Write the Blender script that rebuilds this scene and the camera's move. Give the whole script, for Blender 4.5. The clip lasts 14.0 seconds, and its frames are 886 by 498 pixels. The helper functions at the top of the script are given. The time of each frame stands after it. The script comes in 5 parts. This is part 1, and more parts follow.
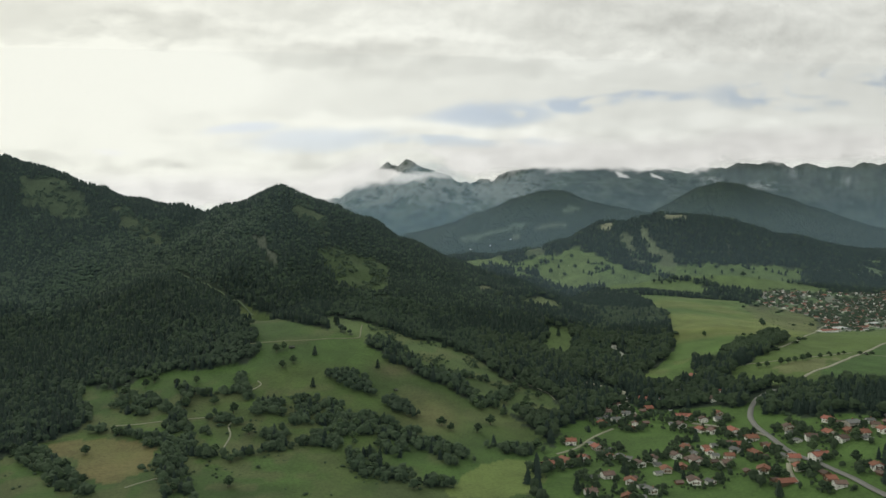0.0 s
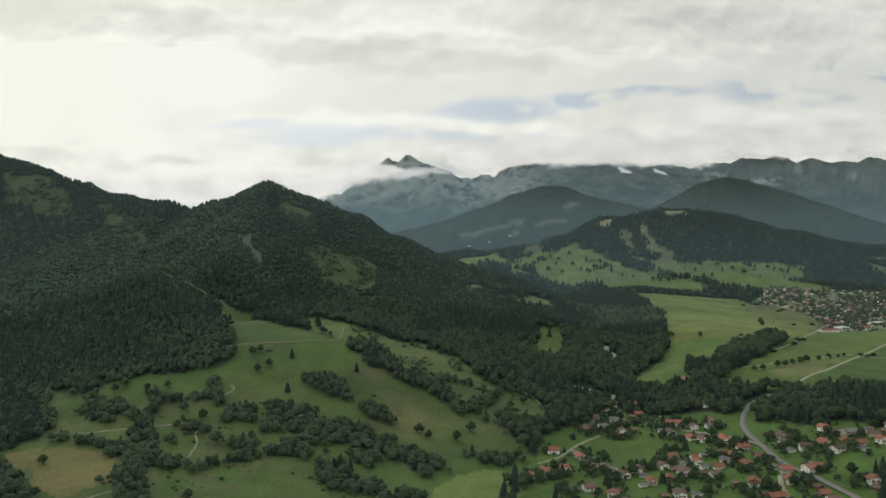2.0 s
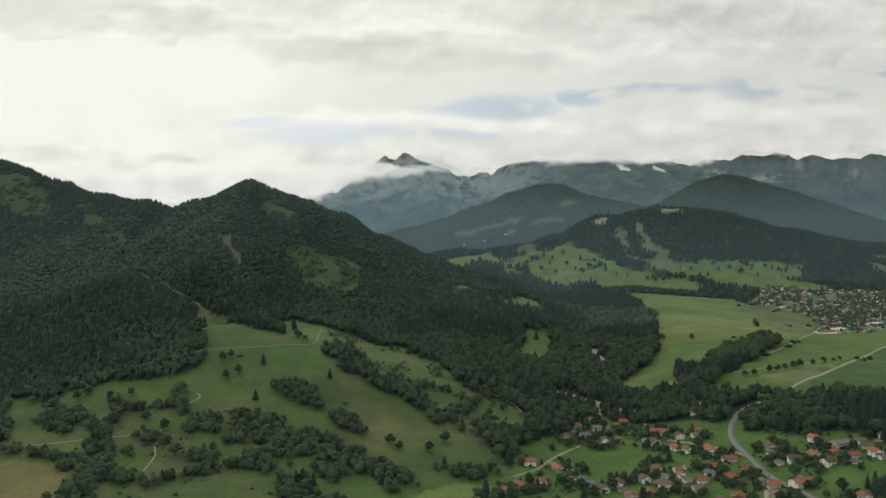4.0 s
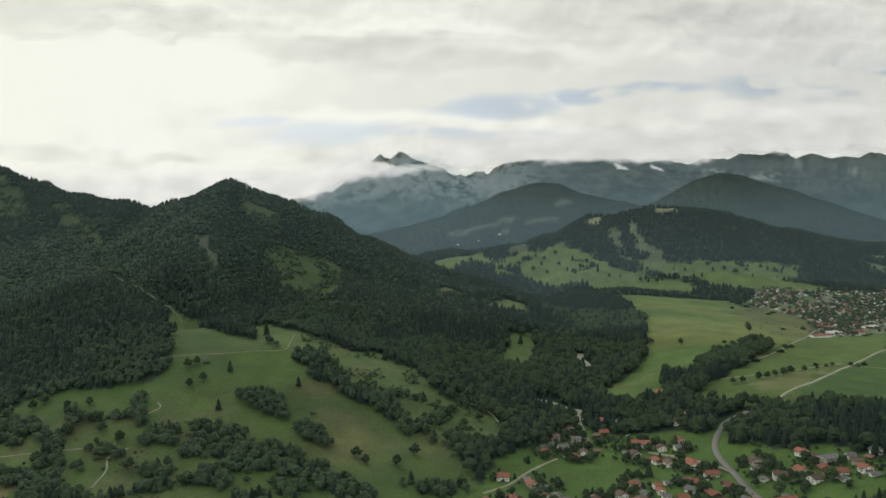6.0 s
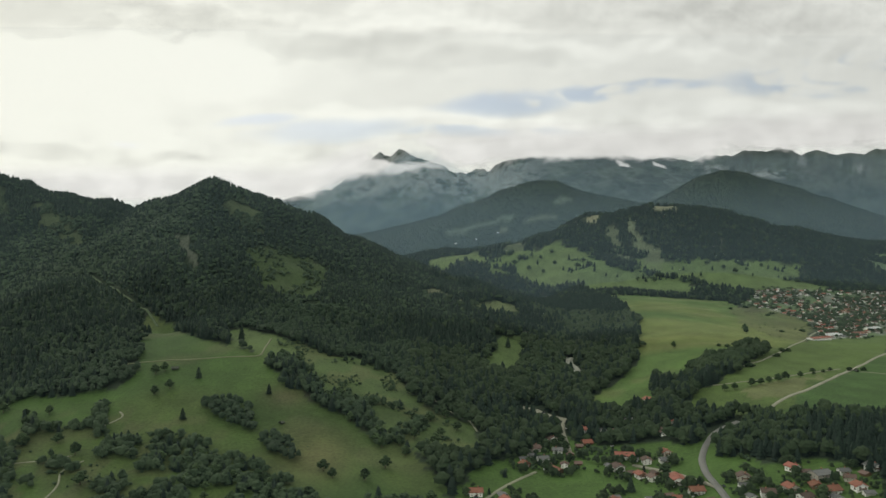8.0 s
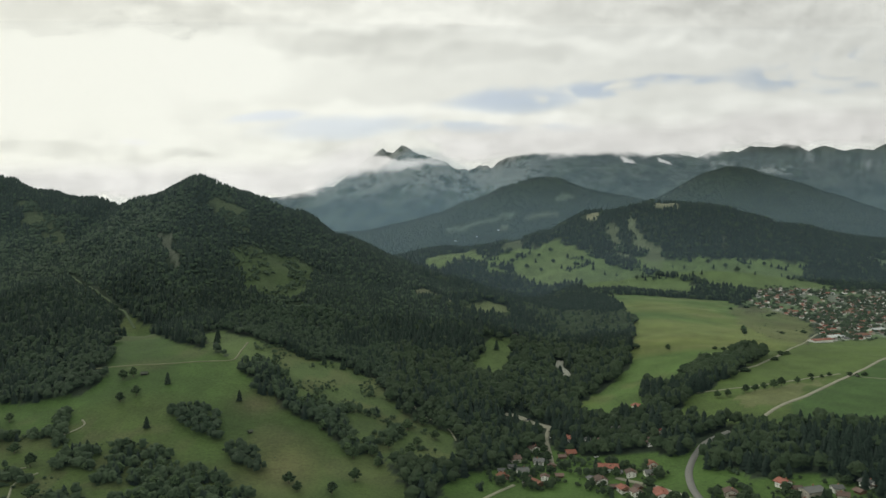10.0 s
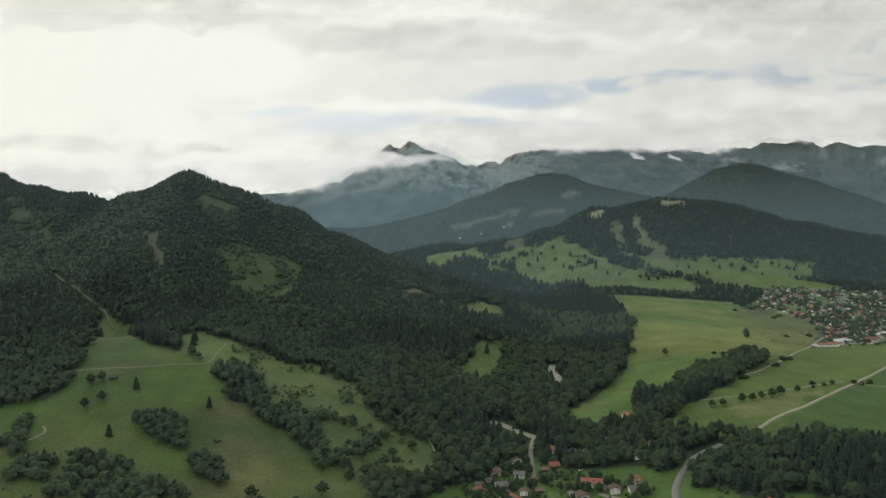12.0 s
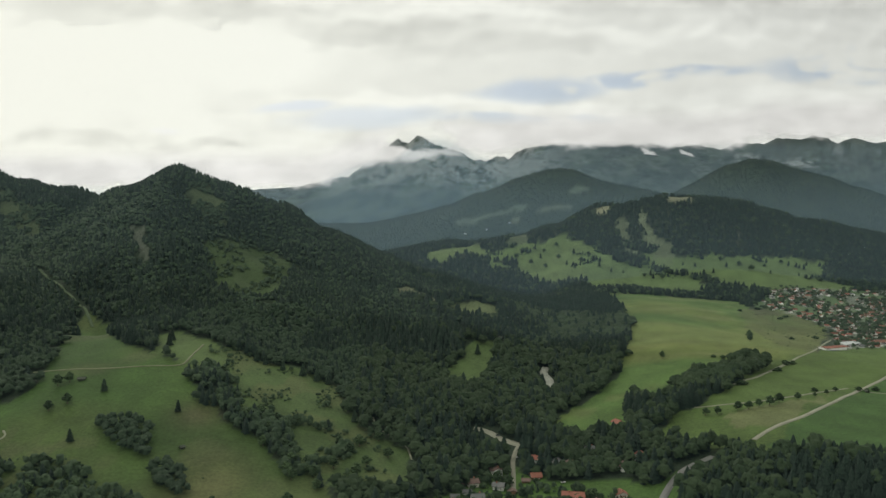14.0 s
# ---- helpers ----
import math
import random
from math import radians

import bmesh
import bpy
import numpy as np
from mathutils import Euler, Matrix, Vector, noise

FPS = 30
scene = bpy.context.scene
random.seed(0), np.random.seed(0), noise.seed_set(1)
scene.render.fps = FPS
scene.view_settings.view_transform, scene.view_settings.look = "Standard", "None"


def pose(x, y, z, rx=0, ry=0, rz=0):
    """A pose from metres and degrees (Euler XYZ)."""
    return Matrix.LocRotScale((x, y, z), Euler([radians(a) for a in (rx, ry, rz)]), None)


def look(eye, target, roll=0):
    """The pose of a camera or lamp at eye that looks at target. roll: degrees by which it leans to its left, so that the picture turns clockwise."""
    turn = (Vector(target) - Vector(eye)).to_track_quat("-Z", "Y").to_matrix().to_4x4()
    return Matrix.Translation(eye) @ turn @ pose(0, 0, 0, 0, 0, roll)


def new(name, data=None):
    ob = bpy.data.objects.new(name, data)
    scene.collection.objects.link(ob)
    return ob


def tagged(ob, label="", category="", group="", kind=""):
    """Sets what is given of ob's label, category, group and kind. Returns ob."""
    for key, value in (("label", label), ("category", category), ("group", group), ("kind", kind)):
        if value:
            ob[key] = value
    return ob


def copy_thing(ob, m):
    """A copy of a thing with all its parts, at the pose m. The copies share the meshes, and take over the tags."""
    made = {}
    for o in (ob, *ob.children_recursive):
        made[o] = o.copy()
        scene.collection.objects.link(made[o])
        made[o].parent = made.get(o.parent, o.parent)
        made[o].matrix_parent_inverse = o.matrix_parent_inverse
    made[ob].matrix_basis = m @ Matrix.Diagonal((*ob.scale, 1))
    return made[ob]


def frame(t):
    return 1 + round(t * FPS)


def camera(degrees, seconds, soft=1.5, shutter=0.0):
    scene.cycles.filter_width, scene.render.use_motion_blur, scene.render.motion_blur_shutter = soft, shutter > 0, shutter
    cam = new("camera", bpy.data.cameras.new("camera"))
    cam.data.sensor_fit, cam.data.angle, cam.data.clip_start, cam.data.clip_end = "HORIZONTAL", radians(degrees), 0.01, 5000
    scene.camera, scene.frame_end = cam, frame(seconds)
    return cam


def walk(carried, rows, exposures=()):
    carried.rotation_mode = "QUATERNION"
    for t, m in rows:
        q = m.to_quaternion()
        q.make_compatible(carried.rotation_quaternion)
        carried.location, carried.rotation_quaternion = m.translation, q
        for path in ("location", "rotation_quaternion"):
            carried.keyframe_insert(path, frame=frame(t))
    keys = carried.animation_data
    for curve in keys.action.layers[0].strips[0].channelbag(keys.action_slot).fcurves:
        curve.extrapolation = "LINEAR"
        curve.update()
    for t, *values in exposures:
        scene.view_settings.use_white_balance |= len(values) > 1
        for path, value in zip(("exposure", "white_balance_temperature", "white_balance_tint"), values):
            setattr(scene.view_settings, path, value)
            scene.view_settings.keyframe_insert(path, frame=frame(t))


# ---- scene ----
# a slow flight forward and to the right over the edge of a valley
cam = camera(58.4, 14.0, soft=1.5)
METRES, EYE, TILT, LEAN, TURN = 340.0, 189.0, 0.0, 0.0, 0.0
ROWS = [
    (0.0, 0.0, 0.0, 0.0, 0.0, -0.37, -0.14),
    (0.5, 0.0194, 0.0273, 0.0015, 0.06, -0.41, -0.13),
    (1.0, 0.0413, 0.0555, 0.0044, 0.18, -0.49, -0.11),
    (1.5, 0.0629, 0.0825, 0.0082, 0.31, -0.6, -0.09),
    (2.0, 0.0849, 0.111, 0.0106, 0.42, -0.68, -0.07),
    (4.5, 0.1939, 0.2537, 0.022, 0.62, -0.85, 0.08),
    (5.0, 0.2161, 0.2824, 0.0245, 0.63, -0.87, 0.09),
    (5.5, 0.2365, 0.3094, 0.0265, 0.65, -0.88, 0.09),
    (6.0, 0.258, 0.3391, 0.0286, 0.67, -0.89, 0.11),
    (6.5, 0.2789, 0.3659, 0.0303, 0.7, -0.9, 0.15),
    (7.0, 0.3012, 0.3963, 0.0328, 0.76, -0.94, 0.15),
    (7.5, 0.3229, 0.4231, 0.0363, 0.9, -1.01, 0.18),
    (8.0, 0.3457, 0.453, 0.039, 1.08, -1.07, 0.19),
    (10.5, 0.4558, 0.5909, 0.0516, 1.84, -1.38, 0.21),
    (11.0, 0.4793, 0.6201, 0.0548, 2.06, -1.45, 0.16),
    (11.5, 0.5001, 0.6476, 0.0573, 2.31, -1.54, 0.11),
    (12.0, 0.5235, 0.6771, 0.0597, 2.59, -1.62, 0.02),
    (12.5, 0.5446, 0.704, 0.0618, 2.84, -1.72, -0.06),
    (13.0, 0.5674, 0.7335, 0.0634, 3.1, -1.81, -0.14),
    (13.5, 0.5884, 0.76, 0.0655, 3.35, -1.9, -0.21),
    (14.0, 0.6106, 0.7888, 0.0672, 3.59, -1.99, -0.26),
]
walk(cam, [(t, pose(0, 0, EYE, TILT, LEAN, TURN) @ pose(METRES * x, METRES * y, METRES * z, 90 + pitch, roll, yaw)) for t, x, y, z, yaw, pitch, roll in ROWS])
scene.view_settings.exposure = 0.0


# ---- sky and light: bright overcast, the sun behind cloud ahead to the west ----
class Nodes:
    """Short hand for building a node tree."""

    def __init__(self, tree):
        self.tree = tree
        tree.nodes.clear()

    def add(self, kind, **settings):
        node = self.tree.nodes.new(kind)
        for key, value in settings.items():
            node.inputs[key.replace("_", " ")].default_value = value
        return node

    def link(self, a, b):
        self.tree.links.new(a, b)

    def put(self, value, socket):
        if isinstance(value, (int, float, tuple)):
            socket.default_value = value
        else:
            self.link(value, socket)

    def math(self, op, a, b=0.0, clamp=False):
        node = self.add("ShaderNodeMath")
        node.operation, node.use_clamp = op, clamp
        self.put(a, node.inputs[0]), self.put(b, node.inputs[1])
        return node.outputs[0]

    def span(self, value, a, b, c=0.0, d=1.0):
        node = self.add("ShaderNodeMapRange")
        node.interpolation_type = "SMOOTHSTEP"
        for i, v in enumerate((value, a, b, c, d)):
            self.put(v, node.inputs[i])
        return node.outputs[0]

    def mix(self, factor, a, b, blend="MIX"):
        node = self.add("ShaderNodeMix")
        node.data_type, node.blend_type = "RGBA", blend
        self.put(factor, node.inputs[0]), self.put(a, node.inputs[6]), self.put(b, node.inputs[7])
        return node.outputs[2]

    def noise(self, vector, scale, detail=4.0, rough=0.55, warp=0.0):
        node = self.add("ShaderNodeTexNoise", Scale=scale, Detail=detail, Roughness=rough, Distortion=warp)
        if vector is not None:
            self.link(vector, node.inputs["Vector"])
        return node.outputs[0]

    def stretch(self, vector, sx, sy, sz):
        node = self.add("ShaderNodeMapping")
        self.link(vector, node.inputs["Vector"])
        node.inputs["Scale"].default_value = (sx, sy, sz)
        return node.outputs[0]


SUN_AZIMUTH, SUN_HEIGHT = radians(-32), radians(34)
world = bpy.data.worlds.new("overcast_sky")
scene.world = world
world.use_nodes = True
n = Nodes(world.node_tree)
sky = n.add("ShaderNodeTexSky")
sky.sky_type, sky.sun_disc, sky.sun_elevation, sky.sun_rotation = "NISHITA", False, SUN_HEIGHT, SUN_AZIMUTH
blue = n.mix(1.0, sky.outputs[0], (0.075, 0.075, 0.08, 1), "MULTIPLY")
way = n.add("ShaderNodeTexCoord").outputs["Generated"]
parts = n.add("ShaderNodeSeparateXYZ")
n.link(way, parts.inputs[0])
ahead = n.math("MAXIMUM", parts.outputs[1], 0.08)
u, v = n.math("DIVIDE", parts.outputs[0], ahead), n.math("DIVIDE", parts.outputs[2], ahead)
flat = n.add("ShaderNodeCombineXYZ")
n.link(n.math("MULTIPLY", u, 1.0), flat.inputs[0]), n.link(n.math("MULTIPLY", v, 2.3), flat.inputs[1])
wisps = n.noise(flat.outputs[0], 10.0, 8.0, 0.6, 0.4)
banks = n.noise(flat.outputs[0], 2.6, 6.0, 0.55, 0.2)
billows = n.noise(n.stretch(flat.outputs[0], 1.0, 0.75, 1.0), 11.0, 7.0, 0.6, 0.2)
# ragged edges: the shapes below are bent by two scales of drift
bend = n.add("ShaderNodeTexNoise", Scale=7.5, Detail=4.0, Roughness=0.55)
n.link(flat.outputs[0], bend.inputs["Vector"])
bent = n.add("ShaderNodeSeparateColor")
n.link(bend.outputs["Color"], bent.inputs[0])
ub = n.math("ADD", u, n.math("MULTIPLY", n.math("SUBTRACT", bent.outputs[0], 0.5), 0.24))
vb = n.math("ADD", v, n.math("MULTIPLY", n.math("SUBTRACT", bent.outputs[1], 0.5), 0.085))


def lens(cu, cv, wu, wv, slope=0.0, drift=1.0):
    """A soft lens shape in the sky, 1 in its middle."""
    lu, lv = n.math("ADD", u, n.math("MULTIPLY", n.math("SUBTRACT", ub, u), drift)), n.math("ADD", v, n.math("MULTIPLY", n.math("SUBTRACT", vb, v), drift))
    du = n.math("DIVIDE", n.math("SUBTRACT", lu, cu), wu)
    dv = n.math("DIVIDE", n.math("SUBTRACT", n.math("SUBTRACT", lv, cv), n.math("MULTIPLY", n.math("SUBTRACT", lu, cu), slope)), wv)
    r = n.math("ADD", n.math("MULTIPLY", du, du), n.math("MULTIPLY", dv, dv))
    return n.span(r, 0.0, 1.0, 1.0, 0.0)


# cloud brightness: brightest to the west where the sun stands behind it, greyer overhead and to the east
glow = n.span(u, -0.75, 0.5, 1.0, 0.0)
tone = n.math("ADD", 0.72, n.math("MULTIPLY", glow, 0.28))
tone = n.math("ADD", tone, n.math("MULTIPLY", n.math("SUBTRACT", banks, 0.5), 0.24))
puffs = n.math("MULTIPLY", n.math("SUBTRACT", billows, 0.5), n.math("ADD", 0.18, n.math("MULTIPLY", n.span(v, 0.19, 0.10), 0.45)))
tone = n.math("ADD", tone, puffs)
# heaped cloud tops, bright above and grey underneath, along the range and in the upper sky
heaps = n.noise(n.stretch(flat.outputs[0], 1.0, 0.62, 1.0), 15.0, 7.0, 0.58, 0.25)
shifted = n.add("ShaderNodeVectorMath")
n.link(n.stretch(flat.outputs[0], 1.0, 0.62, 1.0), shifted.inputs[0])
shifted.inputs[1].default_value = (0.006, -0.014, 0.0)
rim = n.math("SUBTRACT", heaps, n.noise(shifted.outputs[0], 15.0, 7.0, 0.58, 0.25))
belt = n.math("ADD", n.math("MULTIPLY", n.span(v, 0.03, 0.07), n.span(v, 0.19, 0.12)), n.math("MULTIPLY", n.span(v, 0.16, 0.24), 0.7))
tone = n.math("ADD", tone, n.math("MULTIPLY", n.math("MULTIPLY", rim, belt), n.math("ADD", 0.65, n.math("MULTIPLY", glow, -0.35))))
# grey undersides of the upper layer
for numbers, amount in (((-0.52, 0.285, 0.19, 0.040), 0.17), ((-0.34, 0.268, 0.12, 0.022), 0.16), ((-0.12, 0.243, 0.13, 0.022), 0.14), ((0.0, 0.216, 0.17, 0.016), 0.08), ((-0.20, 0.300, 0.18, 0.020), 0.08),
                        ((0.22, 0.280, 0.22, 0.030), 0.07), ((0.45, 0.270, 0.25, 0.030), 0.03), ((0.33, 0.112, 0.30, 0.022), 0.10), ((0.12, 0.098, 0.20, 0.014), 0.10), ((0.50, 0.120, 0.20, 0.016), 0.08),
                        ((-0.55, 0.105, 0.14, 0.018), 0.14), ((-0.36, 0.095, 0.12, 0.014), 0.12), ((-0.16, 0.092, 0.10, 0.012), 0.08)):
    tone = n.math("SUBTRACT", tone, n.math("MULTIPLY", lens(*numbers), amount))
# bright heads
for numbers, amount in (((-0.46, 0.215, 0.34, 0.050), 0.18), ((-0.40, 0.262, 0.05, 0.016), 0.12), ((-0.06, 0.262, 0.20, 0.016), 0.08), ((0.20, 0.235, 0.12, 0.016), 0.10), ((0.12, 0.138, 0.22, 0.016), 0.09),
                        ((0.42, 0.152, 0.22, 0.018), 0.08), ((-0.10, 0.150, 0.20, 0.020), 0.10), ((-0.40, 0.075, 0.20, 0.016), 0.10)):
    tone = n.math("ADD", tone, n.math("MULTIPLY", lens(*numbers), amount))
tone = n.math("MINIMUM", n.math("MAXIMUM", tone, 0.42), 0.97)
warm = n.mix(glow, (0.988, 1.0, 0.93, 1), (0.998, 1.0, 0.89, 1))
cloud = n.mix(1.0, warm, tone, "MULTIPLY")
# thin places where the blue shows through
thin = 0.0
for numbers, bias in (((-0.165, 0.131, 0.13, 0.020, 0.04), 0.12), ((0.055, 0.164, 0.11, 0.021, 0.03), 0.13), ((-0.250, 0.146, 0.07, 0.011, 0.04), 0.12), ((0.19, 0.180, 0.16, 0.012, 0.08), 0.03),
                      ((0.47, 0.196, 0.20, 0.030, 0.05), -0.03), ((0.03, 0.128, 0.16, 0.009, 0.0), 0.05), ((-0.41, 0.118, 0.04, 0.007, 0.0), 0.05)):
    thin = n.math("MAXIMUM", thin, n.math("MULTIPLY", lens(*numbers, drift=0.35), n.span(n.math("ADD", wisps, bias), 0.44, 0.58)))
colour = n.mix(n.math("MULTIPLY", thin, 0.68), cloud, blue)
back = n.add("ShaderNodeBackground", Strength=1.0)
n.link(colour, back.inputs[0])
n.link(back.outputs[0], n.add("ShaderNodeOutputWorld").inputs[0])

sun = new("sun", bpy.data.lights.new("sun", "SUN"))
sun.data.energy, sun.data.angle, sun.data.color = 0.7, radians(25), (1.0, 0.96, 0.88)
sun_from = Vector((math.sin(SUN_AZIMUTH) * math.cos(SUN_HEIGHT), math.cos(SUN_AZIMUTH) * math.cos(SUN_HEIGHT), math.sin(SUN_HEIGHT)))
sun.matrix_world = look(sun_from * 3000, (0, 0, 0))
tagged(sun, "sun behind a bright overcast", "sun", kind="structure")


# ---- materials ----
def material(name, colour, rough=0.8, fine=1.0, coarse=0.05, vary=0.35, attribute="", bump=0.0, spread=0.0, metal=0.0, thin=0.0):
    """A matt surface with variation at two scales (in 1/metres). attribute: a point attribute that gives the colour (COLOR) or shifts it."""
    m = bpy.data.materials.new(name)
    m.use_nodes = True
    n = Nodes(m.node_tree)
    shader = n.add("ShaderNodeBsdfPrincipled", Roughness=rough, Metallic=metal)
    shader.inputs["Specular IOR Level"].default_value = 0.16 if thin else 0.25
    place = n.add("ShaderNodeNewGeometry").outputs["Position"]
    small, large = n.noise(place, fine, 5.0, 0.6), n.noise(place, coarse, 4.0, 0.55)
    base = (*colour, 1)
    if attribute == "cover":
        node = n.add("ShaderNodeAttribute")
        node.attribute_name = attribute
        base = node.outputs["Color"]
    both = n.math("ADD", n.math("MULTIPLY", small, 0.4), n.math("ADD", n.math("MULTIPLY", large, 0.35), n.math("MULTIPLY", n.noise(place, coarse * 0.3, 3.0, 0.5), 0.25)))
    factor = n.span(both, 0.32, 0.68, 1 - vary, 1 + vary)
    if spread:
        if attribute == "tint":
            node = n.add("ShaderNodeAttribute")
            node.attribute_name = attribute
            chance = node.outputs["Fac"]
        else:
            chance = n.add("ShaderNodeObjectInfo").outputs["Random"]
        factor = n.math("MULTIPLY", factor, n.span(chance, 0.0, 1.0, 1 - spread, 1 + spread))
        hue = n.add("ShaderNodeHueSaturation")
        n.link(n.span(chance, 0.0, 1.0, 0.508, 0.492), hue.inputs["Hue"])
        n.put(base, hue.inputs["Color"])
        base = hue.outputs[0]
    final = n.mix(1.0, base, factor, "MULTIPLY")
    n.link(final, shader.inputs["Base Color"])
    if bump:
        node = n.add("ShaderNodeBump", Strength=0.25 if thin else 0.6, Distance=bump)
        n.link(small, node.inputs["Height"])
        n.link(node.outputs[0], shader.inputs["Normal"])
    surface = shader.outputs[0]
    if thin:
        # leaves let light through
        leaf = n.add("ShaderNodeBsdfTranslucent")
        n.link(final, leaf.inputs["Color"])
        mix = n.add("ShaderNodeMixShader")
        mix.inputs[0].default_value = thin
        n.link(surface, mix.inputs[1]), n.link(leaf.outputs[0], mix.inputs[2])
        surface = mix.outputs[0]
    n.link(surface, n.add("ShaderNodeOutputMaterial").inputs[0])
    return m


GROUND = material("ground", (0.1, 0.13, 0.04), 0.95, 0.35, 0.03, 0.34, "cover", bump=0.6)
LEAF = material("broadleaf_foliage", (0.033, 0.055, 0.025), 0.85, 0.5, 0.012, 0.22, "tint", spread=0.11, thin=0.2, bump=0.5)
BEECH = material("beech_foliage", (0.032, 0.055, 0.029), 0.85, 0.5, 0.010, 0.2, "tint", spread=0.10, thin=0.2, bump=0.5)
# lighter copies of beech and spruce green, lifted in colour for hillside haze
LIT_BEECH = material("mountain_beech_foliage", (0.047, 0.076, 0.042), 0.85, 0.5, 0.008, 0.28, "tint", spread=0.10, thin=0.2, bump=0.5)
LIT_SPRUCE = material("hill_spruce_foliage", (0.030, 0.050, 0.035), 0.85, 0.5, 0.008, 0.2, "tint", spread=0.10, thin=0.2, bump=0.5)
NEEDLE = material("conifer_foliage", (0.021, 0.038, 0.026), 0.85, 0.5, 0.012, 0.16, "tint", spread=0.10, thin=0.2, bump=0.5)
HEDGE = material("hedgerow_foliage", (0.045, 0.074, 0.037), 0.85, 0.6, 0.02, 0.22, "tint", spread=0.14, thin=0.2, bump=0.5)
RIDE = material("forest_ride", (0.078, 0.110, 0.056), 0.95, 0.6, 0.05, 0.25)
LEAF_SINGLE = material("tree_foliage", (0.042, 0.070, 0.030), 0.8, 0.9, 0.05, 0.4, spread=0.3, thin=0.15, bump=0.5)
NEEDLE_SINGLE = material("spruce_foliage", (0.026, 0.044, 0.026), 0.85, 1.0, 0.05, 0.35, spread=0.2, thin=0.12, bump=0.5)
BARK = material("bark", (0.09, 0.07, 0.05), 0.9, 3.0, 0.4)
ASPHALT = material("asphalt", (0.165, 0.168, 0.155), 0.9, 1.2, 0.05, 0.15)
GRASS_TRACK = material("grass_track", (0.165, 0.18, 0.105), 0.95, 0.6, 0.05, 0.25)
DUST = material("pale_path", (0.21, 0.22, 0.15), 0.95, 1.0, 0.08, 0.2)
GRAVEL = material("pale_gravel", (0.25, 0.25, 0.19), 0.95, 1.0, 0.08, 0.2)
RIVER_STONE = material("river_gravel", (0.33, 0.345, 0.29), 0.95, 0.5, 0.05, 0.25)
PLASTER = material("white_plaster", (0.84, 0.84, 0.80), 0.85, 2.0, 0.12, 0.07, spread=0.16)
CREAM = material("cream_plaster", (0.54, 0.51, 0.44), 0.85, 2.0, 0.12, 0.08, spread=0.10)
TIMBER = material("weathered_timber", (0.15, 0.095, 0.055), 0.8, 2.5, 0.2, 0.3, spread=0.2)
TILE_RED = material("red_roof_tiles", (0.215, 0.092, 0.060), 0.8, 1.6, 0.15, 0.25, spread=0.22, bump=0.05)
TILE_BROWN = material("brown_roof_tiles", (0.115, 0.080, 0.064), 0.8, 1.6, 0.15, 0.25, spread=0.25, bump=0.05)
TILE_GREY = material("grey_roof_tiles", (0.115, 0.12, 0.115), 0.75, 1.6, 0.15, 0.2, spread=0.2, bump=0.05)
HUT_WOOD = material("grey_hut_boards", (0.055, 0.066, 0.046), 0.85, 2.0, 0.2, 0.25)
METAL_ROOF = material("pale_metal_roof", (0.42, 0.45, 0.44), 0.45, 0.8, 0.1, 0.12)
GLASS = material("dark_window_glass", (0.03, 0.035, 0.04), 0.12, 1.0, 0.2, 0.1)
FRAME = material("white_window_frame", (0.7, 0.68, 0.63), 0.5, 3.0, 0.3, 0.05)
BRICK = material("chimney_brick", (0.30, 0.14, 0.09), 0.9, 3.0, 0.4, 0.25)
PAINT_WHITE = material("white_car_paint", (0.75, 0.75, 0.74), 0.3, 1.0, 0.2, 0.03)
PAINT_DARK = material("dark_car_paint", (0.05, 0.06, 0.08), 0.3, 1.0, 0.2, 0.05)
RUBBER = material("tyre_rubber", (0.02, 0.02, 0.02), 0.9, 4.0, 0.5, 0.1)


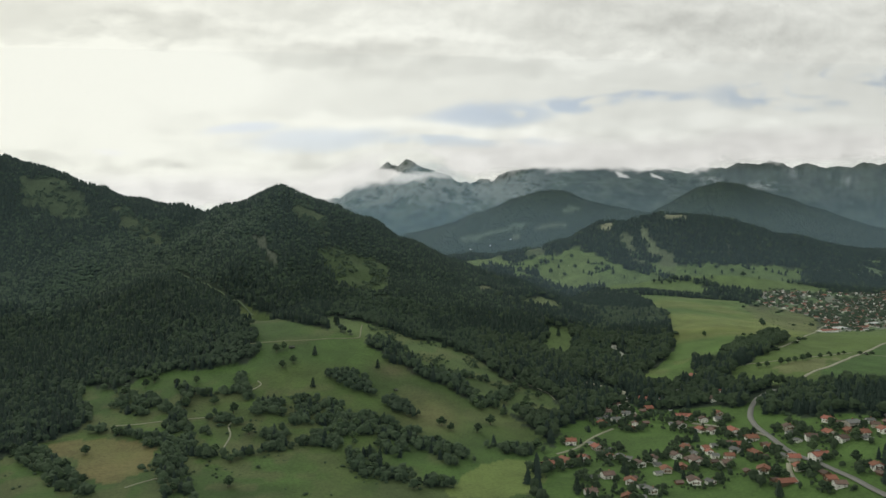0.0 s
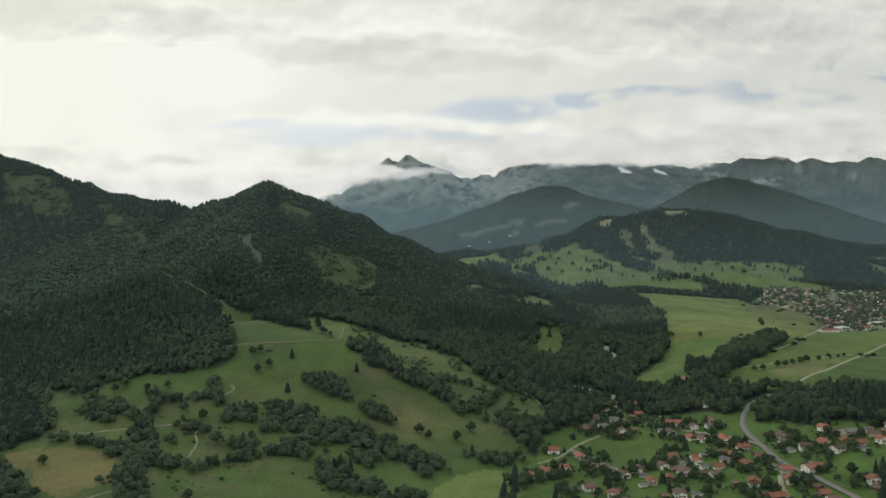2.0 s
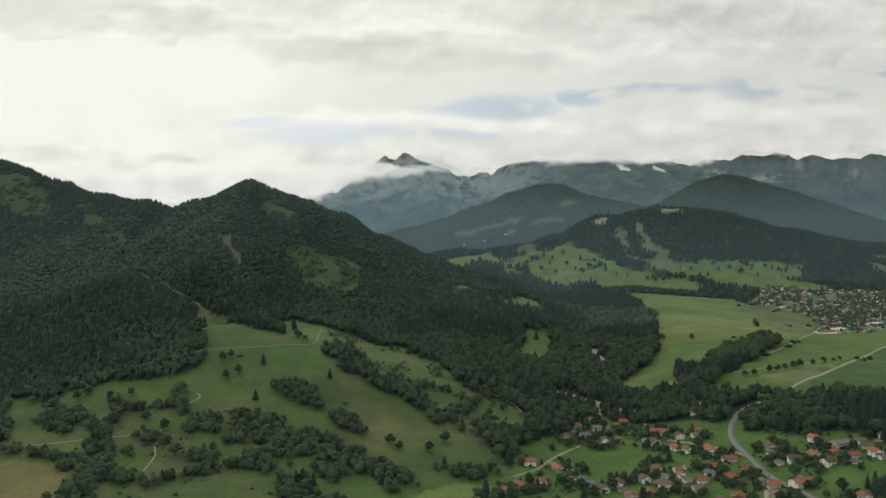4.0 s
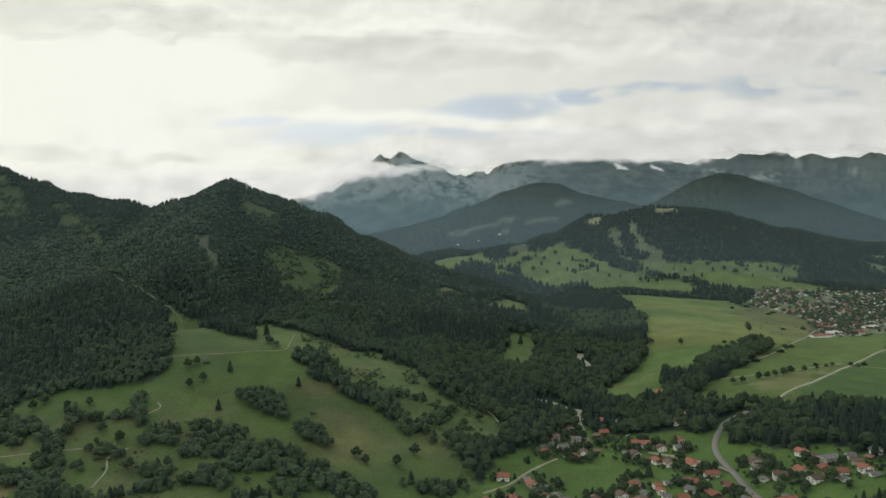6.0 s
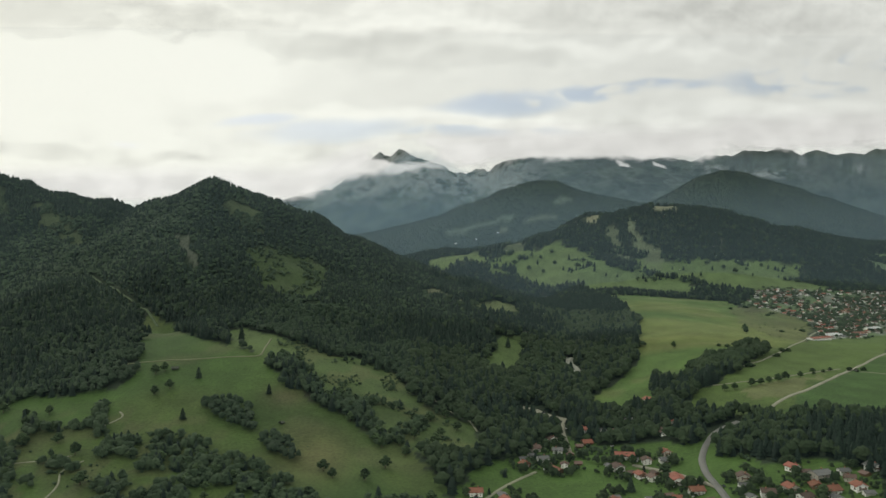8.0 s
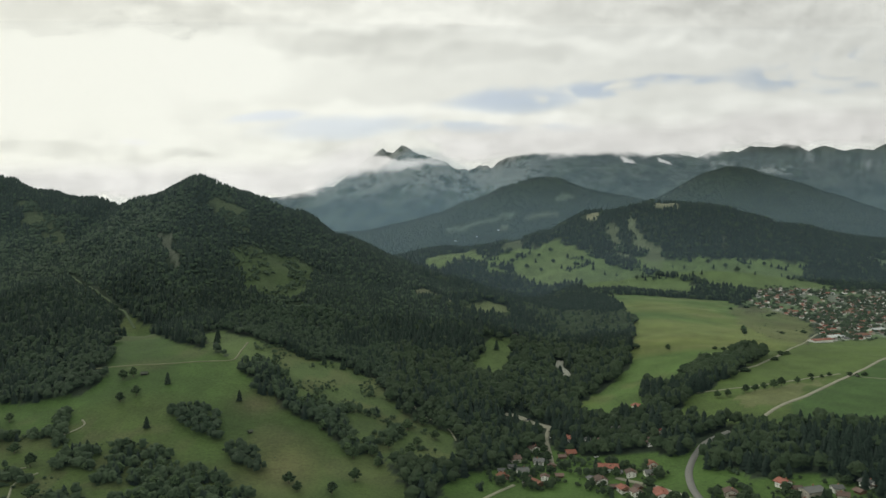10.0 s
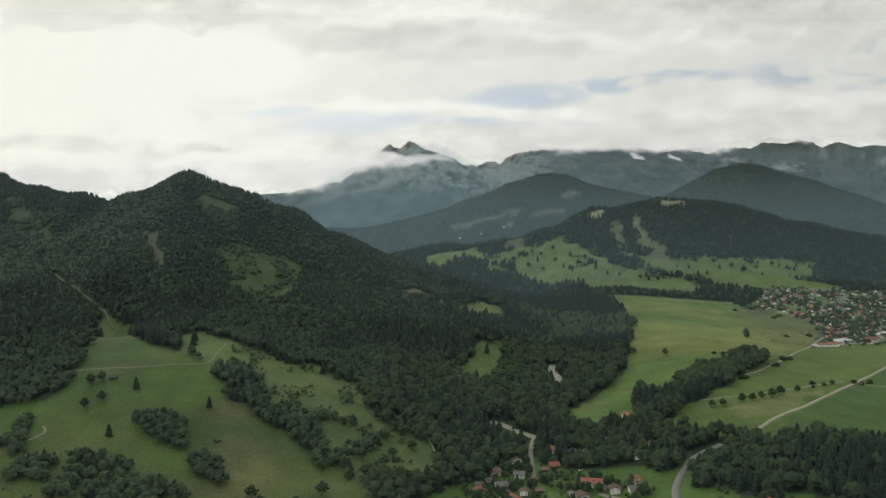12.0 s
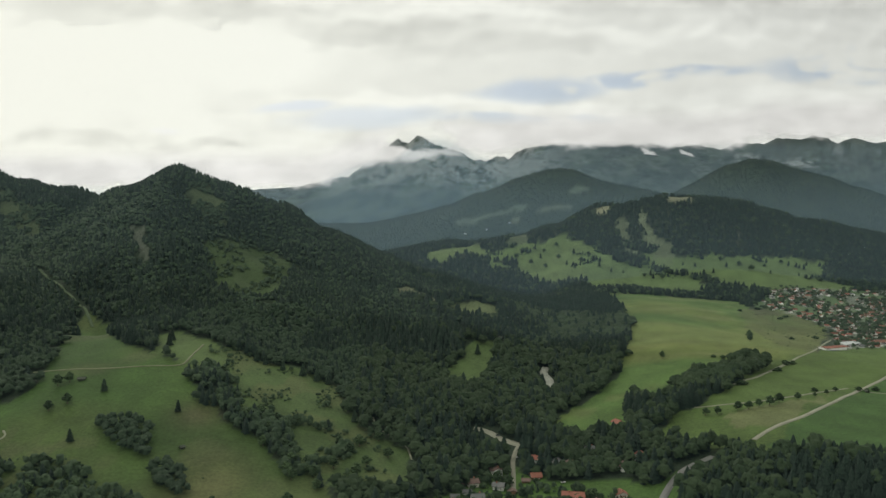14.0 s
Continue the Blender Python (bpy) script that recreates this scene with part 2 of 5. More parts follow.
def mist(name, colour, base, soft, fade, patchy, density, size, hole=None, glow=0.0, wispy=None, shreds=(), clears=None):
    """Drifting vapour on a sheet. base: its lower edge, as a sum of (height, from x, to x) steps; fade: heights over which it thins out again;
    density: below and above the edge; hole: an oval (x, z, half width, half height) that stays clear; shreds: such ovals, and how far they slant, filled with loose vapour."""
    m = bpy.data.materials.new(name)
    m.use_nodes = True
    n = Nodes(m.node_tree)
    place = n.add("ShaderNodeNewGeometry").outputs["Position"]
    at = n.add("ShaderNodeSeparateXYZ")
    n.link(place, at.inputs[0])
    x, z = at.outputs[0], at.outputs[2]
    broken = n.math("MULTIPLY", n.math("SUBTRACT", n.noise(n.stretch(place, 1.0, 1.0, 1.9), size, 9.0, 0.6, 0.3), 0.5), patchy)
    edge = 0.0
    for rise, x0, x1 in base:
        edge = n.math("ADD", edge, n.span(x, x0, x1, 0.0, rise))
    over = n.math("ADD", n.math("SUBTRACT", z, edge), broken)
    full = n.math("MULTIPLY", n.span(over, -soft, soft, density[0], density[1]), n.span(n.math("SUBTRACT", z, edge), fade[0], fade[1], 1.0, 0.0))
    if hole:
        dx = n.math("DIVIDE", n.math("SUBTRACT", n.math("ADD", x, broken), hole[0]), hole[2])
        dz = n.math("DIVIDE", n.math("SUBTRACT", n.math("ADD", z, n.math("MULTIPLY", broken, 0.5)), hole[1]), hole[3])
        full = n.math("MULTIPLY", full, n.span(n.math("ADD", n.math("MULTIPLY", dx, dx), n.math("MULTIPLY", dz, dz)), 0.55, 1.3))
    for sx, sz, wide, tall, slant in shreds:
        dx = n.math("DIVIDE", n.math("SUBTRACT", n.math("ADD", x, n.math("MULTIPLY", broken, 0.7)), sx), wide)
        dz = n.math("DIVIDE", n.math("SUBTRACT", n.math("ADD", z, n.math("ADD", n.math("MULTIPLY", broken, 0.5), n.math("MULTIPLY", n.math("SUBTRACT", x, sx), slant))), sz), tall)
        full = n.math("MAXIMUM", full, n.span(n.math("ADD", n.math("MULTIPLY", dx, dx), n.math("MULTIPLY", dz, dz)), 0.1, 1.5, 0.75, 0.0))
    if wispy:
        full = n.math("MULTIPLY", full, n.span(n.math("ABSOLUTE", n.math("SUBTRACT", x, wispy[0])), wispy[1] * 0.5, wispy[1], 1.0 - wispy[2], 1.0))
    if clears:
        full = n.math("MULTIPLY", full, n.span(x, clears[0], clears[1], 1.0, clears[2]))
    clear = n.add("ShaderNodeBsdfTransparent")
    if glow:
        # the cloud glows by itself in place of sunlight, brighter to the west
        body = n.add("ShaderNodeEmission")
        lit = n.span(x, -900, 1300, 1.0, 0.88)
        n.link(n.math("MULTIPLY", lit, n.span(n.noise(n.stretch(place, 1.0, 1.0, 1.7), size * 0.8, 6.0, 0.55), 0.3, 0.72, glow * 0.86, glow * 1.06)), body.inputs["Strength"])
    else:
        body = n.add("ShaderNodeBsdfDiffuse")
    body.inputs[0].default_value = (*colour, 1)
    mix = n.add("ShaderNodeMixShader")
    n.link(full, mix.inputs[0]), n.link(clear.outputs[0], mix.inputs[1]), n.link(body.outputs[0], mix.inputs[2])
    n.link(mix.outputs[0], n.add("ShaderNodeOutputMaterial").inputs[0])
    return m


# ---- terrain ----
def smooth(a, b, v):
    s = np.clip((v - a) / (b - a), 0, 1)
    return s * s * (3 - 2 * s)


def ridge(x, y, line, reach, rounding, power=1.0):
    """Height of a ridge over its foot: crest points (x, y, height), falling off on all sides."""
    best = np.zeros_like(x)
    for (ax, ay, ah), (bx, by, bh) in zip(line[:-1], line[1:]):
        ex, ey = bx - ax, by - ay
        s = np.clip(((x - ax) * ex + (y - ay) * ey) / (ex * ex + ey * ey), 0, 1)
        d = np.hypot(x - ax - s * ex, y - ay - s * ey)
        d = (np.sqrt(d * d + rounding ** 2) - rounding) / reach
        best = np.maximum(best, (ah + s * (bh - ah)) * np.exp(-d ** power))
    return best


def ridge_distance(x, y, line):
    best = np.full(np.shape(x), 1e9)
    for (ax, ay), (bx, by) in zip(line[:-1], line[1:]):
        ex, ey = bx - ax, by - ay
        s = np.clip(((x - ax) * ex + (y - ay) * ey) / (ex * ex + ey * ey), 0, 1)
        best = np.minimum(best, np.hypot(x - ax - s * ex, y - ay - s * ey))
    return best


def waves(x, y, size, seed=0.0):
    """A cheap smooth noise of about that wavelength, -1 to 1."""
    k = 2 * np.pi / size
    total = np.zeros_like(x)
    for i, (angle, f, w) in enumerate(((0.3, 1.0, 1.0), (1.4, 1.31, 0.8), (2.5, 0.83, 0.9), (0.9, 1.9, 0.5), (2.0, 2.3, 0.45), (3.0, 3.1, 0.3))):
        total = total + w * np.sin(k * f * (x * math.cos(angle) + y * math.sin(angle)) + seed * (i + 1.7) + 0.9 * np.sin(k * 0.7 * f * (y * math.cos(angle) - x * math.sin(angle)) + seed))
    return total / 2.6


def grain(x, y, size, seed=0):
    """Value noise, 0 to 1."""
    x, y = x / size, y / size
    xi, yi = np.floor(x), np.floor(y)
    fx, fy = x - xi, y - yi
    fx, fy = fx * fx * (3 - 2 * fx), fy * fy * (3 - 2 * fy)

    def cell(a, b):
        v = np.sin(a * 127.1 + b * 311.7 + seed * 74.7) * 43758.5453
        return v - np.floor(v)
    top = cell(xi, yi) * (1 - fx) + cell(xi + 1, yi) * fx
    low = cell(xi, yi + 1) * (1 - fx) + cell(xi + 1, yi + 1) * fx
    return top * (1 - fy) + low * fy


def crags(x, y, size, octaves=5):
    """Ridged noise for bare rock, 0 to 1."""
    total, weight, norm = np.zeros_like(x), 1.0, 0.0
    for i in range(octaves):
        total += weight * (1 - np.abs(2 * grain(x, y, size / 2 ** i, 5 + i) - 1))
        norm, weight = norm + weight, weight * 0.62
    return total / norm


WEST_HILL = [(130, 1600, 80), (62, 1600, 118), (20, 1600, 155), (-30, 1600, 190), (-93, 1600, 230), (-165, 1600, 264), (-330, 1590, 328), (-420, 1605, 298),
             (-510, 1640, 277), (-600, 1665, 292), (-710, 1690, 322), (-960, 1730, 392), (-1500, 1800, 430)]
GULLY = [(-285, 1215), (-390, 1330), (-470, 1450), (-500, 1560)]
SPUR = [(-390, 1150), (-500, 1300), (-600, 1450)]
FAR_HILL = [(-100, 2560, 130), (126, 2460, 162), (260, 2440, 175), (400, 2430, 178), (534, 2520, 205), (700, 2430, 234), (820, 2480, 226), (905, 2480, 206), (1010, 2500, 186), (1180, 2600, 150), (1500, 2750, 118), (2200, 2900, 110)]
MID_HILL = [(-900, 3450, 180), (-283, 3430, 188), (-124, 3424, 222), (38, 3424, 262), (166, 3424, 314), (305, 3424, 362), (413, 3424, 366), (510, 3424, 354), (638, 3424, 306), (868, 3450, 262), (1100, 3500, 195)]
MID_HILL_EAST = [(950, 3850, 225), (1035, 3804, 262), (1177, 3804, 336), (1255, 3804, 386), (1331, 3800, 406), (1402, 3800, 400), (1508, 3804, 366), (1627, 3804, 334), (1768, 3804, 284), (1886, 3820, 244), (2075, 3850, 190), (2900, 3900, 130)]
MOUNTAINS = [(-3000, 4700, 284), (-1600, 4740, 325), (-1212, 4750, 333), (-988, 4760, 347), (-830, 4765, 368), (-642, 4776, 412), (-558, 4776, 407), (-498, 4776, 312),
             (-441, 4776, 398), (-407, 4776, 588), (-384, 4776, 293), (-337, 4776, 632), (-291, 4776, 603), (-244, 4776, 540), (-210, 4776, 649), (-184, 4776, 460),
             (-147, 4776, 601), (-117, 4776, 584), (-57, 4776, 580), (9, 4776, 552), (76, 4776, 512), (149, 4776, 493), (226, 4776, 517), (269, 4776, 513), (302, 4776,
             423), (342, 4776, 531), (425, 4776, 540), (542, 4776, 545), (800, 4776, 534), (1053, 4776, 533), (1351, 4776, 519), (1500, 4776, 519), (1610, 4776, 542),
             (1729, 4776, 558), (1850, 4776, 573), (1968, 4776, 599), (2025, 4776, 576), (2087, 4776, 563), (2162, 4776, 578), (2251, 4776, 571), (2355, 4776, 559),
             (2480, 4776, 582), (2593, 4776, 587), (3500, 4776, 593)]


def height(x, y):
    """Height of the ground."""
    x, y = np.asarray(x, float), np.asarray(y, float)
    z = -38 + 52 * smooth(200, 480, x - 30 * smooth(1000, 1300, y)) + 27 * smooth(1400, 2000, y) + 60 * smooth(2600, 4500, y)
    west = ridge(x, y, WEST_HILL, 305, 45)
    far = ridge(x, y, FAR_HILL, 300, 30, 1.7)
    z = z + np.maximum(west, far) + 0.2 * np.minimum(west, far)
    z = z + 42 * np.exp(-((x + 150) / 230) ** 2 - ((y - 1060) / 190) ** 2) + 26 * np.exp(-((x - 190) / 130) ** 2 - ((y - 1480) / 170) ** 2)
    # a gully up the hillside with a spur west of it
    z = z - 16 * np.exp(-(ridge_distance(x, y, GULLY) / 42) ** 2) + 17 * np.exp(-(ridge_distance(x, y, SPUR) / 75) ** 2)
    z = z + np.maximum(ridge(x, y, MID_HILL, 420, 60), ridge(x, y, MID_HILL_EAST, 480, 60)) * smooth(2700, 3200, y)
    steep = smooth(40, 200, west + far)
    z = z + waves(x, y, 260, 1.0) * (1.0 + 9 * steep) + waves(x, y, 90, 2.0) * (0.4 + 3.6 * steep)
    lean = x + 0.55 * (4774 - y)
    peaks = ridge(x, y, MOUNTAINS, 580 + 90 * waves(lean + 90 * waves(x, y, 300, 2.0), 0.2 * y, 1100, 4.0), 10)
    rise = smooth(3900, 4500, y)
    east = smooth(0, 600, x)
    below = smooth(4750, 4640, y)
    rocky = rise * below * (crags(x, y, 420) - 0.62) * (125 - 75 * east) * smooth(180, 480, peaks)
    rocky = rocky + rise * below * (36 - 10 * east) * (crags(x + 900, y * 0.8, 130, 4) - 0.6) * smooth(220, 420, peaks)
    rocky = rocky + smooth(4600, 4740, y) * (30 - 8 * east) * (0.6 * grain(x, y * 0.4, 34, 81) + 0.4 * grain(x, y * 0.4, 15, 82) - 0.5) * smooth(300, 430, peaks)
    return z + rise * peaks * (1 - 0.3 * smooth(0, 500, z)) + rocky
# ---- end terrain ----


# ---- the plan: open land, woods and lines, in metres east and north of the first eye ----
MEADOW_WEST = [(-329, 1261), (-310, 1266), (-278, 1241), (-212, 1127), (-151, 1091), (-109, 1066), (-75, 1013), (-37, 976), (11, 945), (50, 910), (92, 880), (114, 791),
    (88, 738), (64, 573), (-70, 535), (-202, 531), (-341, 567), (-424, 739), (-402, 778), (-380, 815), (-386, 854), (-438, 933), (-447, 973), (-380, 936), (-372, 976),
    (-315, 975), (-266, 971), (-235, 989), (-248, 1056)]
MEADOW_SHRUB = [(-96, 1153), (-48, 1126), (0, 1137), (45, 1101), (69, 1033), (96, 1005), (130, 984), (140, 945), (126, 897), (95, 893), (66, 897), (32, 940), (11, 1000),
    (-28, 1003)]
CLEARING_PATH = [(-182, 1164), (-157, 1184), (-116, 1153), (-80, 1136), (-48, 1066), (-71, 1081), (-111, 1079), (-157, 1095)]
CLEARING_SMALL = [(151, 1197), (180, 1338), (219, 1350), (201, 1224)]
CLEARING_UP = [(143, 1453), (172, 1472), (219, 1504), (227, 1493), (207, 1428), (181, 1414), (150, 1417)]
CLEARING_UPPER = [(59, 1455), (72, 1478), (105, 1470), (133, 1453), (127, 1430), (94, 1449)]
MEADOW_EAST = [(426, 1888), (525, 1857), (692, 1843), (674, 1683), (778, 1769), (748, 1574), (646, 1379), (555, 1272), (486, 1224), (425, 1176), (357, 1146), (327, 1071),
    (269, 1087), (353, 1217), (411, 1437), (425, 1603)]
FIELDS_EAST = [(356, 1012), (439, 1096), (566, 1292), (661, 1394), (849, 1512), (518, 902), (489, 942), (438, 930), (392, 979)]
FIELDS_SOUTH = [(420, 954), (463, 956), (479, 939), (518, 908), (768, 1430), (646, 1373), (555, 1243), (457, 1115), (375, 1032), (395, 989)]
HOUSES_NEAR = [(131, 867), (154, 897), (181, 912), (204, 959), (234, 961), (254, 940), (282, 932), (308, 927), (337, 895), (346, 860), (341, 857), (427, 763), (312, 557),
    (64, 573), (93, 738)]
HOUSES_NORTH = [(104, 821), (171, 897), (221, 976), (271, 926), (336, 895), (358, 916), (348, 853), (386, 807)]
HOUSES_EAST = [(346, 867), (363, 825), (392, 803), (410, 809), (435, 762), (441, 760), (403, 667), (286, 699)]
MEADOW_FAR = [(203, 2292), (226, 2313), (266, 2318), (338, 2301), (397, 2307), (403, 2268), (436, 2245), (466, 2229), (480, 2195), (543, 2084), (524, 1976), (443, 2047), (425, 2088), (391, 2115), (376, 2098),
    (321, 2148), (287, 2205), (264, 2255), (225, 2245), (200, 2240)]
MEADOW_FAR_WEST = [(33, 2343), (76, 2366), (140, 2400), (179, 2354), (203, 2307), (186, 2280), (146, 2307), (99, 2293), (74, 2271), (43, 2296)]
MEADOW_FAR_LOW = [(423, 2200), (459, 2216), (512, 2140), (541, 2101), (600, 2052), (638, 2021), (672, 2025), (649, 1977), (669, 1952), (597, 1942), (540, 1962), (477, 1978), (435, 2020), (418, 2096)]
MEADOW_FAR_EAST = [(554, 2158), (578, 2141), (612, 2118), (665, 2122), (690, 2118), (716, 2116), (750, 2112), (842, 2156), (905, 2166), (966, 2170), (983, 2152), (925, 2086), (950, 2055), (1013, 2014), (957, 2000),
    (904, 1992), (809, 1978), (766, 1935), (754, 1965), (701, 1990), (682, 2044), (661, 2050), (610, 2077), (563, 2106)]
PISTE = [(587, 2393), (603, 2387), (595, 2261), (600, 2215), (617, 2192), (628, 2153), (629, 2117), (600, 2120), (583, 2154), (577, 2219), (574, 2289)]
PISTE_SMALL = [(533, 2372), (558, 2376), (558, 2317), (546, 2301), (547, 2249), (562, 2190), (540, 2190), (523, 2267), (521, 2312)]
CLEARING_TOP = [(656, 2410), (700, 2440), (740, 2415), (728, 2350), (706, 2336), (660, 2330)]
CLEARING_LOW = [(476, 2476), (518, 2493), (540, 2477), (536, 2450), (512, 2431), (487, 2453)]
HILL_MEADOW = [(-229, 1455), (-186, 1497), (-140, 1492), (-97, 1467), (-92, 1371), (-141, 1349), (-183, 1372), (-207, 1405)]
HILL_STRIP = [(-296, 1543), (-272, 1574), (-227, 1542), (-215, 1499), (-246, 1497), (-278, 1513)]
HILL_LEFT = [(-895, 1665), (-825, 1692), (-753, 1666), (-711, 1598), (-794, 1604), (-863, 1628)]
SCAR = [(-351, 1461), (-330, 1466), (-288, 1388), (-296, 1372)]
HILL_DIAGONAL = [(-688, 1643), (-655, 1638), (-566, 1582), (-522, 1508), (-582, 1551), (-646, 1593)]
VILLAGE_FAR = [(711, 1826), (771, 1929), (843, 1979), (936, 1992), (1100, 2012), (1206, 2120), (849, 1512), (700, 1420), (735, 1520), (765, 1600), (768, 1660), (742, 1737), (714, 1766)]
FIELD_TAN = [(-393, 778), (-364, 794), (-299, 785), (-270, 759), (-268, 711), (-283, 680), (-305, 685), (-350, 739)]
FIELD_HAY = [(3, 662), (24, 729), (63, 759), (94, 764), (82, 664)]
FIELD_DRY = [(419, 1020), (463, 1043), (563, 1119), (462, 987), (430, 989)]
FIELD_ROUGH = [(657, 1745), (727, 1790), (765, 1718), (742, 1550), (648, 1377), (611, 1421), (613, 1564)]
RIVER_WOOD = [(358, 1146), (366, 1156), (382, 1154), (393, 1138), (417, 1160), (439, 1170), (480, 1204), (501, 1246), (519, 1264), (528, 1248), (548, 1273), (551, 1264), (537, 1236), (511, 1198), (479, 1158), (441, 1123), (411, 1101), (389, 1084),
    (373, 1085), (362, 1108)]
COPSE_UPPER = [(-138, 936), (-137, 946), (-115, 951), (-97, 948), (-85, 929), (-76, 900), (-84, 896), (-108, 913), (-128, 927)]
COPSE_LOWER = [(-66, 886), (-63, 891), (-52, 894), (-40, 882), (-25, 860), (-22, 854), (-32, 851), (-48, 858), (-60, 872)]
MAIN_ROAD = [(390, 928), (374, 921), (360, 910), (344, 883), (332, 855), (326, 821), (326, 790), (324, 755), (323, 727), (330, 700), (334, 671), (339, 644), (341, 609), (345, 563)]
SIDE_ROAD = [(226, 914), (227, 950), (227, 985), (230, 1008), (234, 1024)]
YARD = [(240, 1022), (224, 1034), (212, 1046), (203, 1062), (190, 1062)]
FIELD_ROAD = [(430, 950), (453, 976), (503, 1025), (586, 1124), (686, 1244), (760, 1333), (830, 1417)]
FIELD_CROSS = [(609, 1140), (627, 1139), (639, 1130), (669, 1120)]
FIELD_LANE = [(382, 1064), (414, 1059), (469, 1061), (528, 1103), (595, 1152)]
LANE = [(188, 874), (160, 842), (136, 804), (113, 783)]
VILLAGE_LANE = [(277, 877), (301, 848), (317, 812), (326, 789)]
VILLAGE_LANE_SOUTH = [(311, 711), (303, 689), (300, 667)]
FACTORY_LANE = [(460, 1126), (507, 1180), (571, 1270), (651, 1388), (724, 1507)]
PATH_MEADOW = [(-255, 1038), (-215, 1041), (-175, 1043), (-111, 1066), (-114, 1096), (-116, 1137)]
PATH_WEST = [(-212, 766), (-213, 800), (-225, 824), (-212, 841)]
PATH_LOOP = [(-228, 897), (-217, 910), (-206, 920), (-217, 928)]
PATH_FLAT = [(-346, 826), (-317, 829), (-286, 835), (-253, 841), (-227, 850)]
PATH_FIELD = [(-270, 672), (-257, 688), (-242, 702)]
PATH_RIVER = [(90, 1044), (98, 1021), (117, 1008), (130, 992), (137, 964)]
TRACK_HILL = [(-473, 1420), (-396, 1344), (-331, 1283), (-297, 1239)]
RIVER = [(277, 1286), (271, 1262), (279, 1246), (278, 1208)]
TREE_ROW = [(411, 1031), (422, 1031), (443, 1037), (454, 1040), (465, 1045), (477, 1050), (490, 1062), (515, 1080), (540, 1101), (557, 1115), (573, 1131)]
FIELD_DEEP = [(447, 949), (498, 1023), (580, 1117), (665, 1215), (767, 1320), (561, 931), (517, 906), (478, 937)]
MEADOW_EAST_LOW = [(265, 1076), (293, 1126), (350, 1205), (379, 1306), (437, 1259), (392, 1203), (361, 1169), (345, 1060), (312, 1043)]
GLADE_WEST = [(51, 3205), (118, 3214), (214, 3218), (310, 3232), (352, 3198), (214, 3192), (100, 3172)]
GLADE_MID = [(469, 3241), (544, 3303), (586, 3282), (512, 3230)]
GLADE_TOP = [(327, 4526), (418, 4494), (476, 4441), (326, 3405)]
GLADE_LOW = [(245, 3136), (308, 3156), (314, 3138), (251, 3126)]
GLADE_RIM = [(355, 3163), (458, 3168), (530, 3146), (400, 3140)]
SLOPE_RAW = [(240, 2331), (262, 2420), (305, 2420), (302, 2318), (273, 2323)]
SCAR_EAST = [(781, 2242), (793, 2243), (828, 2205), (819, 2195)]
PATCH_EAST = [(1281, 2438), (1385, 2500), (1342, 2421), (1284, 2396)]
PATCH_SOUTH = [(1194, 2297), (1309, 2359), (1229, 2212), (1216, 2252)]
LONE_BROAD = [(-183, 971), (-211, 1005), (-203, 1012), (116, 962), (100, 940), (88, 976), (71, 968), (-194, 959), (95, 920), (103, 993), (61, 907), (45, 899), (83, 958), (74, 926), (16, 951), (68, 888), (-1,
    842), (9, 829), (37, 831), (52, 858), (9, 942), (-282, 871), (-252, 875), (-225, 852), (-345, 948), (-290, 933), (-351, 936), (-267, 896), (-340, 753), (-183, 677),
    (-196, 801), (288, 892), (312, 686), (292, 691), (354, 677), (178, 740), (339, 724)]
LONE_SPRUCE = [(-40, 1120), (-20, 1116), (2, 1116), (19, 1109), (32, 1108), (36, 1164), (-161, 997), (-80, 975), (-150, 915), (189, 1297), (75, 1025), (-51, 1124), (-149,
    1122), (-58, 1187), (-155, 1145), (262, 818), (-186, 874), (168, 733), (167, 714), (-86, 737), (-69, 752), (-59, 746), (116, 681), (278,
    653)]
LONE_EAST = [(577, 1425), (423, 1281), (357, 1050), (585, 1453)]
LONE_FAR = [(256, 2311), (268, 2267), (315, 2272), (335, 2183), (399, 2127), (436, 2174), (453, 2107), (503, 2149), (680, 2116), (669, 2030), (722, 2093), (818, 2050),
    (868, 2129), (929, 2139), (597, 2039), (556, 2038), (476, 2080), (383, 2159), (326, 2235), (302, 2217), (336, 2256), (367, 2203), (403, 2199), (417, 2150), (446,
    2148), (246, 2266), (541, 2032), (558, 2020), (577, 2015), (292, 2276), (366, 2258), (659, 2068), (691, 2036), (727, 2065), (779, 2058), (818, 2089), (231, 2276),
    (502, 2073), (198, 2229), (634, 2075), (759, 2079)]
HOUSES_RED = [(99, 742), (209, 739), (226, 747), (287, 707), (318, 716), (323, 659), (274, 756), (313, 694), (179, 887), (277, 848), (246, 797), (246, 946), (132, 818), (157, 805), (292, 783), (308, 789), (369, 755), (386, 751), (390, 735), (312, 755), (156, 667)]
HOUSES_BIG_RED = [(118, 754), (292, 673), (336, 705), (208, 879), (273, 896), (297, 751), (301, 820)]
HOUSES_BROWN = [(150, 718), (265, 739), (304, 873), (262, 871), (192, 927), (197, 901), (285, 836), (347, 794), (285, 768), (188, 756), (411, 751)]
HOUSES_BIG_BROWN = [(225, 708), (395, 765), (243, 757)]
HOUSES_WHITE = [(204, 770), (167, 704), (180, 683), (126, 673), (262, 777), (238, 702), (323, 643), (361, 657), (162, 789), (229, 777), (262, 790), (263, 764), (289, 877), (166, 778), (214, 924), (212, 956), (385, 790), (413, 765), (370, 733), (408, 731), (435, 765), (352, 756), (136, 766), (180, 770), (216, 889)]
HOUSES_WOOD = [(332, 1048), (309, 887)]
